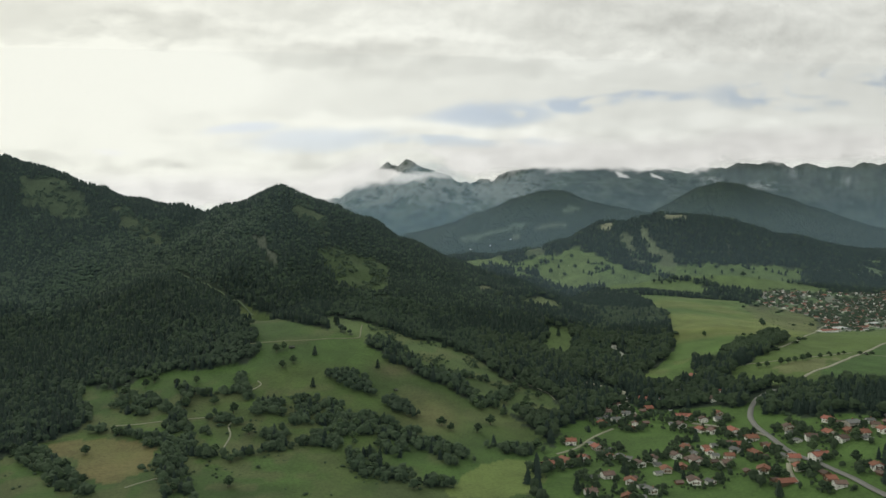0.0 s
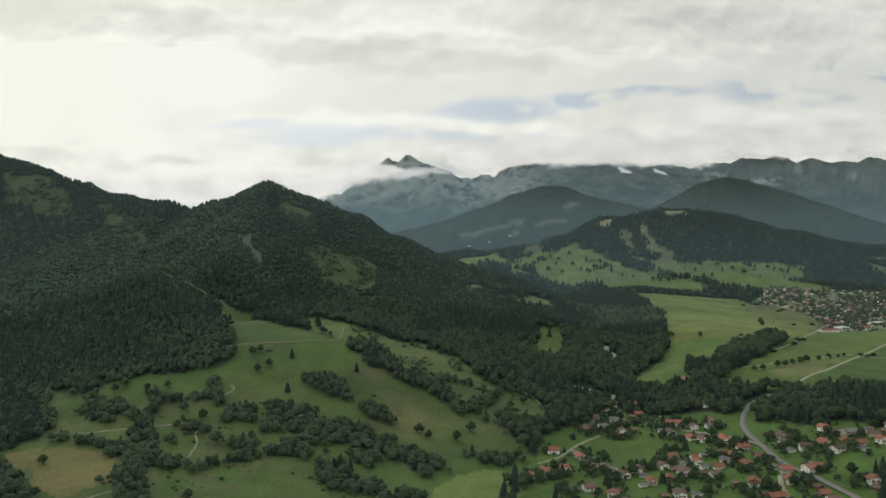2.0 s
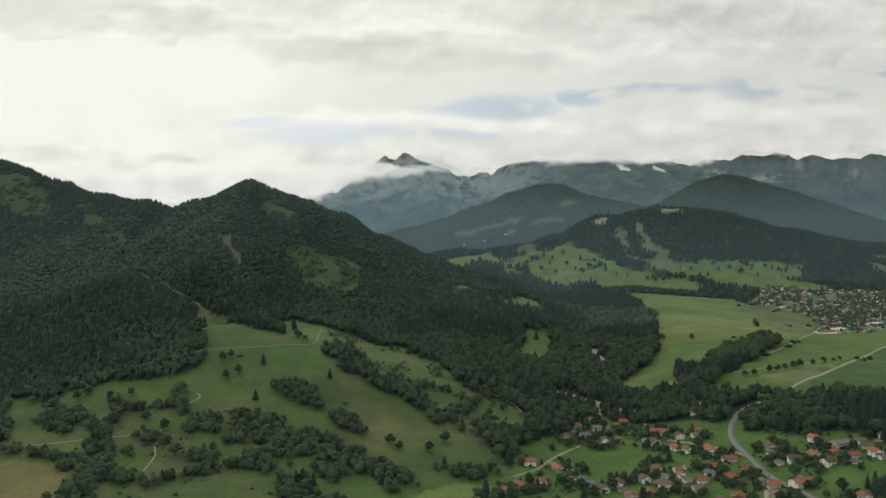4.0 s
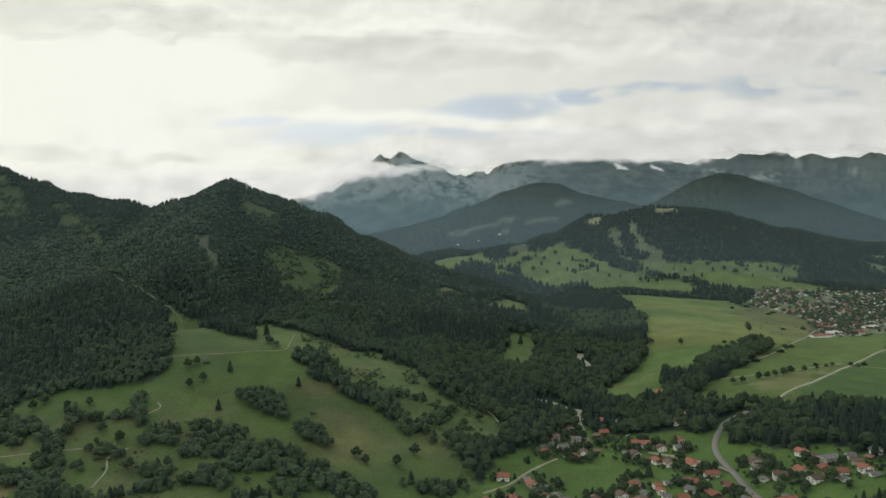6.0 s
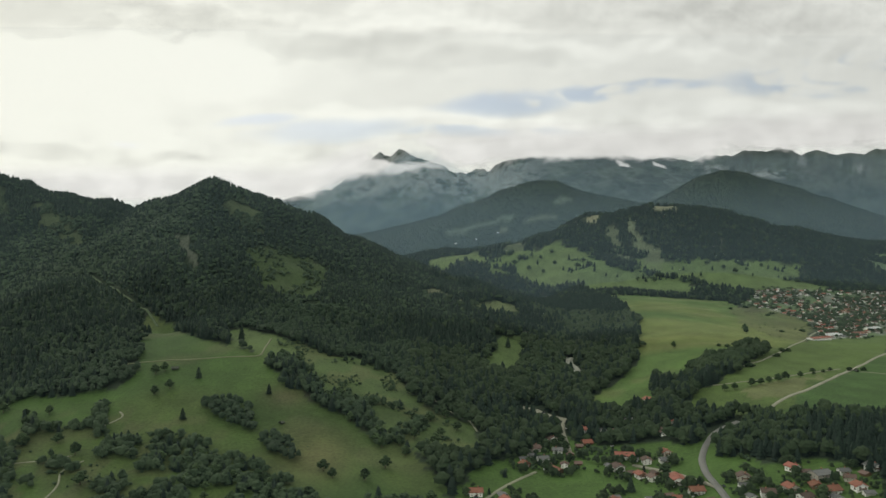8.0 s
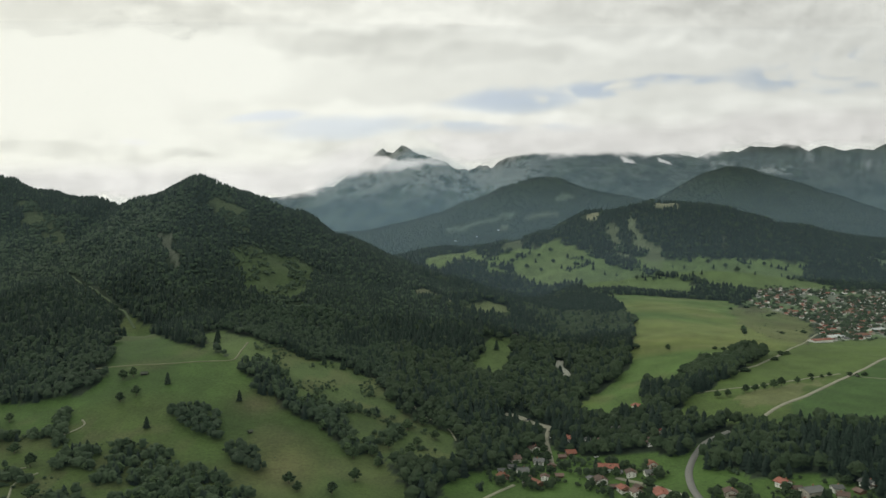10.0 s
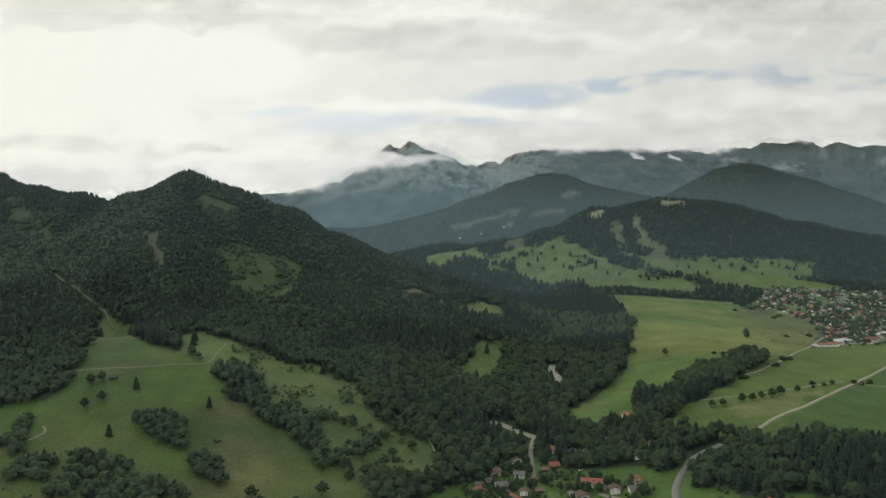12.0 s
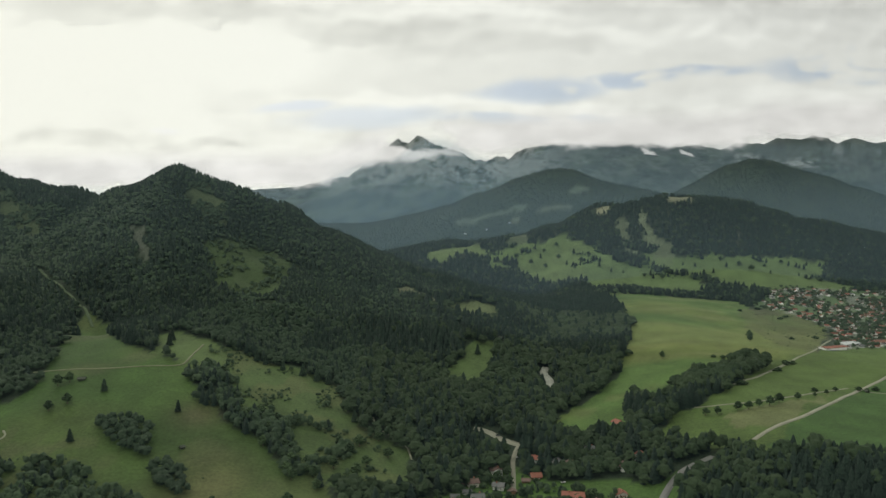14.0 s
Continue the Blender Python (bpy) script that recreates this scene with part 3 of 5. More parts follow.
HOUSES_WOOD_WHITE = [(249, 983), (266, 974), (278, 965), (335, 956), (298, 994), (320, 938)]
FAR_FARMS = [(188, 3119), (109, 3115), (268, 3138), (614, 2380)]
HUTS = [(-194, 1018), (-55, 921), (610, 1140), (220, 1364)]
FIELD_BUSHES = [(653, 1719), (694, 1760), (702, 1665), (726, 1695), (658, 1476), (697, 1505), (567, 1268), (578, 1276), (542, 1226), (478, 1133), (489, 1273)]
LANE_SHRUBS = [(603, 1145), (614, 1149), (624, 1151), (548, 1124)]
HEDGES = []
HEDGES.append(([(-94, 1062), (-63, 1039), (-40, 1022), (-18, 1004), (14, 967)], 13))
HEDGES.append(([(-99, 1070), (-62, 1028), (-32, 1002)], 14))
HEDGES.append(([(-31, 995), (-4, 980), (28, 956), (45, 903)], 6))
HEDGES.append(([(-5, 987), (25, 993), (59, 999)], 5))
HEDGES.append(([(-206, 866), (-168, 859), (-135, 847), (-97, 830), (-60, 815), (-25, 798), (4, 772), (19, 738)], 12))
HEDGES.append(([(-175, 808), (-138, 797), (-102, 779)], 6))
HEDGES.append(([(-83, 764), (-68, 718), (-42, 701), (-24, 703)], 11))
HEDGES.append(([(-285, 843), (-260, 786), (-252, 732), (-229, 679), (-206, 629)], 10))
HEDGES.append(([(-405, 763), (-360, 718), (-329, 685), (-296, 651)], 10))
HEDGES.append(([(-362, 814), (-323, 804), (-277, 787)], 5))
HEDGES.append(([(-247, 839), (-228, 834), (-213, 844), (-197, 855)], 7))
HEDGES.append(([(-366, 886), (-336, 867), (-311, 856)], 9))
HEDGES.append(([(-202, 739), (-184, 753), (-155, 768)], 6))
HEDGES.append(([(-271, 711), (-260, 725), (-249, 738)], 6))
HEDGES.append(([(49, 797), (71, 781), (100, 789)], 10))
HEDGES.append(([(-23, 675), (-6, 698), (8, 678)], 6))
HEDGES.append(([(36, 923), (54, 910), (73, 958), (87, 965)], 6))
HEDGES.append(([(-291, 901), (-245, 897), (-239, 910)], 3))
HEDGES.append(([(-340, 896), (-302, 867), (-274, 843)], 7))
HEDGES.append(([(161, 815), (158, 746), (172, 715), (180, 687)], 7))
HEDGES.append(([(239, 803), (266, 781), (308, 790)], 5))
HEDGES.append(([(157, 859), (198, 903), (242, 925), (280, 897)], 8))
HEDGES.append(([(364, 840), (358, 805), (367, 798)], 6))
HEDGES.append(([(93, 738), (113, 766), (122, 750)], 3))
HEDGES.append(([(152, 940), (184, 914), (208, 969), (230, 919)], 8))
HEDGES.append(([(-422, 995), (-385, 973), (-359, 975), (-330, 979)], 8))
HEDGES.append(([(-435, 940), (-404, 887), (-380, 837)], 6))
HEDGES.append(([(-87, 768), (-73, 776), (-57, 772), (-36, 763)], 9))
HEDGES.append(([(-142, 821), (-116, 808), (-88, 800), (-47, 799)], 5))
HEDGES.append(([(-177, 793), (-149, 785), (-122, 777), (-100, 767)], 5))
HEDGES.append(([(-439, 992), (-389, 937), (-352, 895)], 8))
HEDGES.append(([(-311, 933), (-289, 900), (-280, 869)], 4))
HEDGES.append(([(-39, 792), (-14, 777), (6, 769)], 8))
HEDGES.append(([(-289, 777), (-265, 767), (-239, 754), (-211, 744)], 6))
HEDGES.append(([(-346, 891), (-317, 883)], 7))
HEDGES.append(([(-292, 844), (-278, 843)], 5))
HEDGES.append(([(-242, 828), (-224, 825), (-214, 833)], 8))
HEDGES.append(([(-215, 847), (-198, 842)], 6))
HEDGES.append(([(-244, 804), (-233, 801)], 5))
HEDGES.append(([(-282, 781), (-258, 771), (-238, 770)], 8))
HEDGES.append(([(-244, 938), (-225, 905), (-214, 879)], 4))
HEDGES.append(([(-160, 834), (-129, 829), (-99, 822)], 8))
HEDGES.append(([(-180, 798), (-156, 793), (-132, 793)], 6))
HEDGES.append(([(-165, 769), (-145, 769)], 6))
HEDGES.append(([(-128, 785), (-97, 771)], 6))
HEDGES.append(([(-185, 872), (-147, 878), (-116, 862), (-77, 845), (-46, 828)], 6))
HEDGES.append(([(-256, 900), (-233, 902)], 3))
HEDGES.append(([(-241, 946), (-234, 922), (-223, 897)], 4))
HEDGES_FAR = []
HEDGES_FAR.append(([(458, 2212), (496, 2151), (535, 2103), (584, 2055), (633, 2022), (670, 1993), (696, 1933)], 7, (9, 15)))
HEDGES_FAR.append(([(414, 1900), (450, 1860), (512, 1845), (595, 1868), (641, 1884)], 7, (8, 13)))
HEDGES_FAR.append(([(653, 1912), (688, 1931), (727, 1929), (757, 1899)], 20, (12, 18)))
HEDGES_FAR.append(([(653, 1872), (691, 1865), (731, 1873)], 14, (11, 17)))
HEDGES_FAR.append(([(534, 2233), (560, 2180), (592, 2150)], 13, (8, 13)))
HEDGES_FAR.append(([(628, 2146), (652, 2130), (690, 2110)], 11, (8, 12)))
HEDGES_FAR.append(([(877, 2119), (914, 2111)], 7, (7, 12)))
HEDGES_FAR.append(([(884, 2061), (925, 2064), (973, 2048), (998, 2028)], 9, (6, 10)))
HEDGES_FAR.append(([(804, 2129), (816, 2111), (842, 2129)], 6, (7, 12)))
HEDGES_FAR.append(([(423, 2146), (460, 2150)], 6, (6, 10)))
HEDGES_FAR.append(([(467, 2075), (498, 2086)], 5, (7, 11)))
HEDGES_FAR.append(([(525, 2075), (550, 2056), (604, 2017)], 4, (4, 8)))
HEDGES_FAR.append(([(258, 2279), (291, 2275), (322, 2257)], 6, (7, 12)))
HEDGES_FAR.append(([(389, 2146), (424, 2135), (460, 2139)], 5, (6, 9)))
HEDGES_FAR.append(([(382, 2204), (457, 2161)], 3, (4, 7)))
HEDGES_FAR.append(([(203, 2285), (232, 2280)], 5, (6, 10)))


def inside(x, y, corners):
    """Which of the points lie in the polygon."""
    hit = np.zeros(np.shape(x), bool)
    for (ax, ay), (bx, by) in zip(corners, corners[1:] + corners[:1]):
        crosses = (ay > y) != (by > y)
        with np.errstate(divide="ignore", invalid="ignore"):
            hit ^= crosses & (x < (bx - ax) * (y - ay) / (by - ay) + ax)
    return hit


def away(x, y, line):
    """Distance to a polyline."""
    best = np.full(np.shape(x), 1e9)
    for (ax, ay), (bx, by) in zip(line[:-1], line[1:]):
        ex, ey = bx - ax, by - ay
        s = np.clip(((x - ax) * ex + (y - ay) * ey) / (ex * ex + ey * ey + 1e-9), 0, 1)
        best = np.minimum(best, np.hypot(x - ax - s * ex, y - ay - s * ey))
    return best


FOREST_FLOOR = (0.025, 0.040, 0.021)
COVERS = [(MEADOW_WEST, (0.040, 0.077, 0.018)), (MEADOW_SHRUB, (0.058, 0.092, 0.029)), (CLEARING_PATH, (0.070, 0.108, 0.034)), (CLEARING_SMALL, (0.072, 0.112, 0.036)),
          (CLEARING_UP, (0.115, 0.145, 0.064)), (CLEARING_UPPER, (0.125, 0.140, 0.080)), (MEADOW_EAST, (0.061, 0.111, 0.025)), (MEADOW_EAST_LOW, (0.068, 0.120, 0.029)), (FIELDS_EAST, (0.072, 0.114, 0.028)),
          (FIELDS_SOUTH, (0.070, 0.112, 0.027)), (FIELD_DEEP, (0.046, 0.094, 0.022)), (HOUSES_NEAR, (0.058, 0.110, 0.024)), (HOUSES_NORTH, (0.058, 0.110, 0.024)), (HOUSES_EAST, (0.058, 0.110, 0.024)),
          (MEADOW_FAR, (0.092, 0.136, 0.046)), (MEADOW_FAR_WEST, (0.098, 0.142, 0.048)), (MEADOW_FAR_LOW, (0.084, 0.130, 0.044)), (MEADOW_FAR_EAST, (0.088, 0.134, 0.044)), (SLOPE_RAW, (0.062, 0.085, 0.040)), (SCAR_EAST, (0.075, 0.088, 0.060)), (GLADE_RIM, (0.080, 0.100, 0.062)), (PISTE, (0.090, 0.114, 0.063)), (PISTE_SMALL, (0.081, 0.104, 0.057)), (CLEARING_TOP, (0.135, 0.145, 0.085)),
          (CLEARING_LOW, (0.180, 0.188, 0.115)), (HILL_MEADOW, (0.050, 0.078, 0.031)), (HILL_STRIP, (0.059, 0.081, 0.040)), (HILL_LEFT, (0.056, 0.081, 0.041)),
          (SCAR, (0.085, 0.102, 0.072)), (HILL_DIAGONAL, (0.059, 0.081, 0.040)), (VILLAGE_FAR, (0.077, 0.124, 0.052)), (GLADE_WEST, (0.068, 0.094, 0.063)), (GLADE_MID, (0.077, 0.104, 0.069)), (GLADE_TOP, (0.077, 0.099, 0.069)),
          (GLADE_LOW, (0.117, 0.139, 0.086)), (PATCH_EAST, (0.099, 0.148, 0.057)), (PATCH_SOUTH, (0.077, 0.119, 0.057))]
OPEN_LAND = [corners for corners, _ in COVERS]


def beyond(x, y):
    """The spot that a tree there would hide, seen from the valley's mouth: open land runs on in front of it, behind the tree tops."""
    valley = np.where((x > -120) & (y > 900) & (y < 1345), 0.026, 0.0) + np.where((y > 1780) & (y < 2230), 0.02, 0.0)
    return x + (x - 110) * valley, y + (y - 150) * valley


def ground_cover(x, y, z):
    """The colour of what grows or lies on the ground."""
    jx, jy = x + 7 * waves(x, y, 60, 3.0), y + 7 * waves(x, y, 60, 5.0)
    colour = np.empty((len(x), 3))
    colour[:] = FOREST_FLOOR
    colour[y < 600 + 15 * waves(x, y, 120, 2.0)] = (0.045, 0.085, 0.022)
    kx, ky = beyond(jx, jy)
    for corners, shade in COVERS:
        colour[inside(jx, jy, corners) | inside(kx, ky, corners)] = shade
    meadow = inside(jx, jy, MEADOW_WEST)

    def blend(where, shade):
        where = np.clip(where, 0, 1)[:, None]
        colour[:] = colour * (1 - where) + np.array(shade) * where
    # drier grass, a mown hay field and worn slopes
    blend(0.55 * meadow * smooth(0.45, 0.75, grain(x, y, 85, 3)), (0.070, 0.100, 0.028))
    blend(0.5 * meadow * smooth(0.5, 0.75, grain(x * 0.7 + y * 0.3, y, 55, 39)), (0.058, 0.112, 0.024))
    blend(0.4 * meadow * smooth(0.62, 0.8, grain(x, y, 40, 8)), (0.080, 0.090, 0.040))
    blend(0.75 * np.exp(-(((x + 12) / 38) ** 2 + ((y - 868) / 52) ** 2)), (0.112, 0.110, 0.048))
    blend(0.5 * np.exp(-(((x + 62) / 22) ** 2 + ((y - 975) / 22) ** 2)), (0.10, 0.078, 0.05))
    blend(0.8 * meadow * smooth(-60, -160, x) * smooth(960, 900, y) * smooth(0.45, 0.7, grain(x, y, 15, 16)), (0.072, 0.090, 0.034))
    blend(inside(jx, jy, FIELD_TAN) * (0.55 + 0.5 * grain(x, y, 34, 5)), (0.128, 0.116, 0.046))
    blend(0.85 * inside(jx, jy, FIELD_HAY), (0.108, 0.148, 0.041))
    blend(0.8 * inside(jx, jy, FIELD_DRY), (0.128, 0.142, 0.060))
    # yellower grass in the east meadow, brightened in its colour for sun gaps
    blend(0.9 * inside(jx, jy, MEADOW_EAST) * smooth(0.35, 0.7, grain(x, y, 110, 2)) * smooth(1800, 1700, y), (0.098, 0.130, 0.032))
    blend(0.5 * inside(jx, jy, MEADOW_EAST) * smooth(0.5, 0.75, grain(x * 0.5 + y * 0.4, y - x * 0.3, 38, 35)), (0.072, 0.128, 0.032))
    blend(0.35 * inside(jx, jy, MEADOW_EAST) * smooth(0.6, 0.8, grain(x * 0.6, y, 26, 36)), (0.14, 0.15, 0.06))
    blend(0.5 * (inside(jx, jy, MEADOW_FAR) | inside(jx, jy, MEADOW_FAR_EAST)) * smooth(0.45, 0.7, grain(x * 0.6, y, 70, 37)), (0.082, 0.128, 0.040))
    blend(0.7 * inside(x, y, MEADOW_EAST) * smooth(1560, 1480, y) * smooth(1300, 1360, y), (0.138, 0.166, 0.048))
    blend((0.4 + 0.5 * grain(x, y, 24, 38)) * inside(jx, jy, FIELD_ROUGH), (0.086, 0.098, 0.040))
    blend(0.7 * inside(x, y, MEADOW_SHRUB) * smooth(0.5, 0.7, grain(x, y, 22, 4)), (0.080, 0.100, 0.037))
    blend(0.6 * inside(x, y, VILLAGE_FAR) * smooth(0.5, 0.65, grain(x, y, 30, 9)), (0.180, 0.188, 0.172))
    # the far range: woods below, pale limestone and scree above, haze blue put into their colours
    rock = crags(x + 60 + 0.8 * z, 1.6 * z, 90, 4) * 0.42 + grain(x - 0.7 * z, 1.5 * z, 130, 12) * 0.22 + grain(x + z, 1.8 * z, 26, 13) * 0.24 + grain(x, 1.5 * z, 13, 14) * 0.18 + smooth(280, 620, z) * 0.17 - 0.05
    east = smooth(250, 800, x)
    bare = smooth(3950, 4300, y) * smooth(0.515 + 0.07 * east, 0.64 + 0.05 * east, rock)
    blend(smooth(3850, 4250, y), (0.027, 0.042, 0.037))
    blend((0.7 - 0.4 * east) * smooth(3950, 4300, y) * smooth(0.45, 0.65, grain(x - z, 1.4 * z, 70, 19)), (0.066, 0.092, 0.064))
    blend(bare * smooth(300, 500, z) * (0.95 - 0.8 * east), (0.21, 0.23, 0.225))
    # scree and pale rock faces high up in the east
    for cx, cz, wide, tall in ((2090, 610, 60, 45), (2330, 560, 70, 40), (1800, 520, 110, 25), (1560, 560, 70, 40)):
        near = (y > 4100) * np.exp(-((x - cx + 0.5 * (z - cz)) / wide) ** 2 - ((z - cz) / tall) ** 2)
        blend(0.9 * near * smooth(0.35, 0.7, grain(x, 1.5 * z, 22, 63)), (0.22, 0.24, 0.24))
    return colour


def mesh_of(name, verts, faces):
    """A mesh from arrays: verts (n, 3), faces (m, 3 or 4)."""
    mesh = bpy.data.meshes.new(name)
    verts, faces = np.asarray(verts, np.float32), np.asarray(faces, np.int32)
    sides = faces.shape[1]
    mesh.vertices.add(len(verts)), mesh.loops.add(faces.size), mesh.polygons.add(len(faces))
    mesh.vertices.foreach_set("co", verts.ravel())
    mesh.loops.foreach_set("vertex_index", faces.ravel())
    mesh.polygons.foreach_set("loop_start", np.arange(0, faces.size, sides, dtype=np.int32))
    mesh.update(calc_edges=True)
    return mesh


# ---- the ground: one sheet out to the mountains, finer ahead ----
turns = np.radians(np.concatenate([np.linspace(-180, -42, 40, endpoint=False), np.linspace(-42, 46, 660, endpoint=False), np.linspace(46, 180, 40, endpoint=False)]))
rings = np.concatenate([[0.01, 120, 260], np.geomspace(380, 4150, 290), np.linspace(4168, 4900, 56), np.linspace(4950, 6400, 20)])
a, r = np.meshgrid(turns, rings)
gx, gy = (r * np.sin(a)).ravel(), (r * np.cos(a)).ravel()
gz = height(gx, gy)
cols = len(turns)
i, j = np.meshgrid(np.arange(len(rings) - 1), np.arange(cols), indexing="ij")
k = (j + 1) % cols
faces = np.stack([i * cols + j, i * cols + k, (i + 1) * cols + k, (i + 1) * cols + j], -1).reshape(-1, 4)
mesh = mesh_of("ground", np.stack([gx, gy, gz], -1), faces)
mesh.shade_smooth()
mesh.materials.append(GROUND)
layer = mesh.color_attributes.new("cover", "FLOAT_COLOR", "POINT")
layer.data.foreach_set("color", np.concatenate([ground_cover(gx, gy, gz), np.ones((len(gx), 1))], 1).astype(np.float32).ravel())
ground = tagged(new("ground", mesh), "rolling green meadows, hills and distant grey rock range", "ground", kind="structure")


# ---- roads and paths: strips laid on the ground ----
def strip(name, line, width, mat, label, category, lift=0.35):
    pts = [Vector(p) for p in line]
    fine = []
    for a, b in zip(pts[:-1], pts[1:]):
        steps = max(2, int((b - a).length / 4))
        fine += [a.lerp(b, s / steps) for s in range(steps)]
    fine.append(pts[-1])
    for _ in range(6):
        fine = [fine[0]] + [(p + 2 * q + s) / 4 for p, q, s in zip(fine[:-2], fine[1:-1], fine[2:])] + [fine[-1]]
    rows = []
    for i, p in enumerate(fine):
        way = (fine[min(i + 1, len(fine) - 1)] - fine[max(i - 1, 0)]).normalized()
        side = Vector((-way.y, way.x)) * width / 2
        zs = [float(height(q.x, q.y)) for q in (p - side, p, p + side)]
        top = max(zs) + lift
        for f, drop in ((-1.15, 0.9), (-1, 0), (1, 0), (1.15, 0.9)):
            rows.append((p.x + side.x * f, p.y + side.y * f, top - drop))
    n = len(fine)
    quads = [(4 * i + c, 4 * i + c + 1, 4 * i + c + 5, 4 * i + c + 4) for i in range(n - 1) for c in range(3)]
    mesh = mesh_of(name, rows, quads)
    mesh.materials.append(mat)
    return tagged(new(name, mesh), label, category, kind="structure")


strip("road", MAIN_ROAD, 5.6, ASPHALT, "grey asphalt main road curving through the village", "road")
strip("yard", YARD, 9.0, GRAVEL, "pale gravel yard beside the wooded river", "yard", 0.3)
strip("road", SIDE_ROAD, 4.0, GRAVEL, "pale grey side road leading into the wood", "road")
strip("road", FIELD_ROAD, 3.8, GRAVEL, "pale straight road between green fields", "road")
strip("lane", FIELD_CROSS, 2.2, DUST, "narrow pale lane between two fields", "road")
strip("lane", FIELD_LANE, 2.4, DUST, "pale gravel lane branching off between fields", "road")
strip("lane", LANE, 3.0, DUST, "pale gravel lane across the village green", "road")
strip("lane", VILLAGE_LANE, 4.5, GRAVEL, "pale lane between village houses", "road")
strip("lane", VILLAGE_LANE_SOUTH, 4.0, GRAVEL, "pale lane between village gardens", "road")
strip("lane", FACTORY_LANE, 3.2, DUST, "pale lane towards the long halls", "road")
strip("path", PATH_MEADOW, 2.0, GRASS_TRACK, "faint grassy farm track across the meadow", "path")
strip("path", PATH_WEST, 1.7, DUST, "pale winding gravel path on the pasture", "path")
strip("path", PATH_LOOP, 1.7, DUST, "pale gravel path bend on the pasture", "path")
strip("path", PATH_FLAT, 1.7, DUST, "pale gravel path along the pasture", "path")
strip("path", PATH_FIELD, 1.7, DUST, "pale gravel path beside the hay field", "path")
strip("path", PATH_RIVER, 1.7, DUST, "pale gravel path at the wood's edge", "path")
strip("path", TRACK_HILL, 3.6, RIDE, "grassy forest ride climbing the hillside", "path", 0.6)
strip("river", RIVER, 9.0, RIVER_STONE, "pale gravel river bed between trees", "river", 0.5)


# ---- woods ----
def knob(seed, rings=4, sides=7, jag=0.28, squash=1.0):
    """A lumpy crown of unit radius, as triangles."""
    rnd = np.random.RandomState(seed)
    verts, tris = [(0, 0, -0.75)], []
    for i in range(1, rings):
        a = math.pi * i / rings
        for s in range(sides):
            t = 2 * math.pi * (s + 0.5 * (i % 2)) / sides
            q = 1 + jag * (rnd.rand() * 2 - 1)
            verts.append((q * math.sin(a) * math.cos(t), q * math.sin(a) * math.sin(t), -q * math.cos(a) * squash))
    verts.append((0, 0, squash * 1.02))
    top = len(verts) - 1
    for s in range(sides):
        e = (s + 1) % sides
        tris.append((0, 1 + e, 1 + s))
        for i in range(rings - 2):
            a, b = 1 + i * sides + s, 1 + i * sides + e
            c, d = a + sides, b + sides
            tris += [(a, b, d), (a, d, c)]
        tris.append((1 + (rings - 2) * sides + s, 1 + (rings - 2) * sides + e, top))
    return np.array(verts), np.array(tris)


def joined(pieces):
    verts, tris, at = [], [], 0
    for v, f in pieces:
        verts.append(v), tris.append(f + at)
        at += len(v)
    return np.concatenate(verts), np.concatenate(tris)


def broad_crown(seed, lumps, sprays=0):
    """A broadleaf crown, 1 m high from its foot: leaf clumps round a core, with small sprays of leaves on the outside."""
    rnd = np.random.RandomState(seed)
    v, f = knob(seed, 4, 7, 0.25)
    pieces = [(v * (0.29, 0.29, 0.35) + (0, 0, 0.58), f)]

    def place(size_low, size_high, reach):
        t, up = rnd.rand() * 6.28, rnd.rand() ** 0.8
        out = reach * math.sin(math.pi * (0.18 + 0.80 * up)) * (0.75 + 0.4 * rnd.rand())
        size = size_low + (size_high - size_low) * rnd.rand()
        return size, (out * math.cos(t), out * math.sin(t), 0.24 + 0.70 * up)
    for i in range(lumps):
        v, f = knob(seed * 31 + i, 3, 5, 0.4)
        size, at = place(0.08, 0.16, 0.34)
        pieces.append((v * (size, size, size * 0.8) + at, f))
    for i in range(sprays):
        v, f = knob(seed * 57 + i, 2, 4, 0.5)
        size, at = place(0.03, 0.065, 0.43)
        pieces.append((v * (size, size, size * 0.7) + at, f))
    return joined(pieces)


def dome(seed, rings, sides, jag):
    """The upper part of a crown of unit radius, open below, as triangles."""
    rnd = np.random.RandomState(seed)
    verts, tris = [(0, 0, 1.0 + 0.15 * rnd.rand())], []
    for i in range(1, rings + 1):
        a = math.radians(112) * i / rings
        for s in range(sides):
            t = 2 * math.pi * (s + 0.5 * (i % 2) + 0.3 * rnd.rand()) / sides
            q = 1 + jag * (rnd.rand() * 2 - 1)
            verts.append((q * math.sin(a) * math.cos(t), q * math.sin(a) * math.sin(t), q * math.cos(a)))
    for s in range(sides):
        e = (s + 1) % sides
        tris.append((0, 1 + s, 1 + e))
        for i in range(rings - 1):
            a, b = 1 + i * sides + s, 1 + i * sides + e
            tris += [(a, a + sides, b + sides), (a, b + sides, b)]
    return np.array(verts), np.array(tris)


def near_crown(seed):
    """A cheap irregular crown for the thick of the wood."""
    rnd = np.random.RandomState(seed)
    v, f = dome(seed + 70, 3, 7, 0.34)
    pieces = [(v * (0.35, 0.35, 0.40) + (0, 0, 0.50), f)]
    for i in range(5):
        v, f = knob(seed * 13 + i, 2, 5, 0.45)
        t, size, up = 1.3 * i + rnd.rand(), 0.12 + 0.09 * rnd.rand(), rnd.rand()
        out = 0.34 * math.cos(1.35 * up)
        pieces.append((v * size + (out * math.cos(t), out * math.sin(t), 0.5 + 0.38 * up), f))
    return joined(pieces)


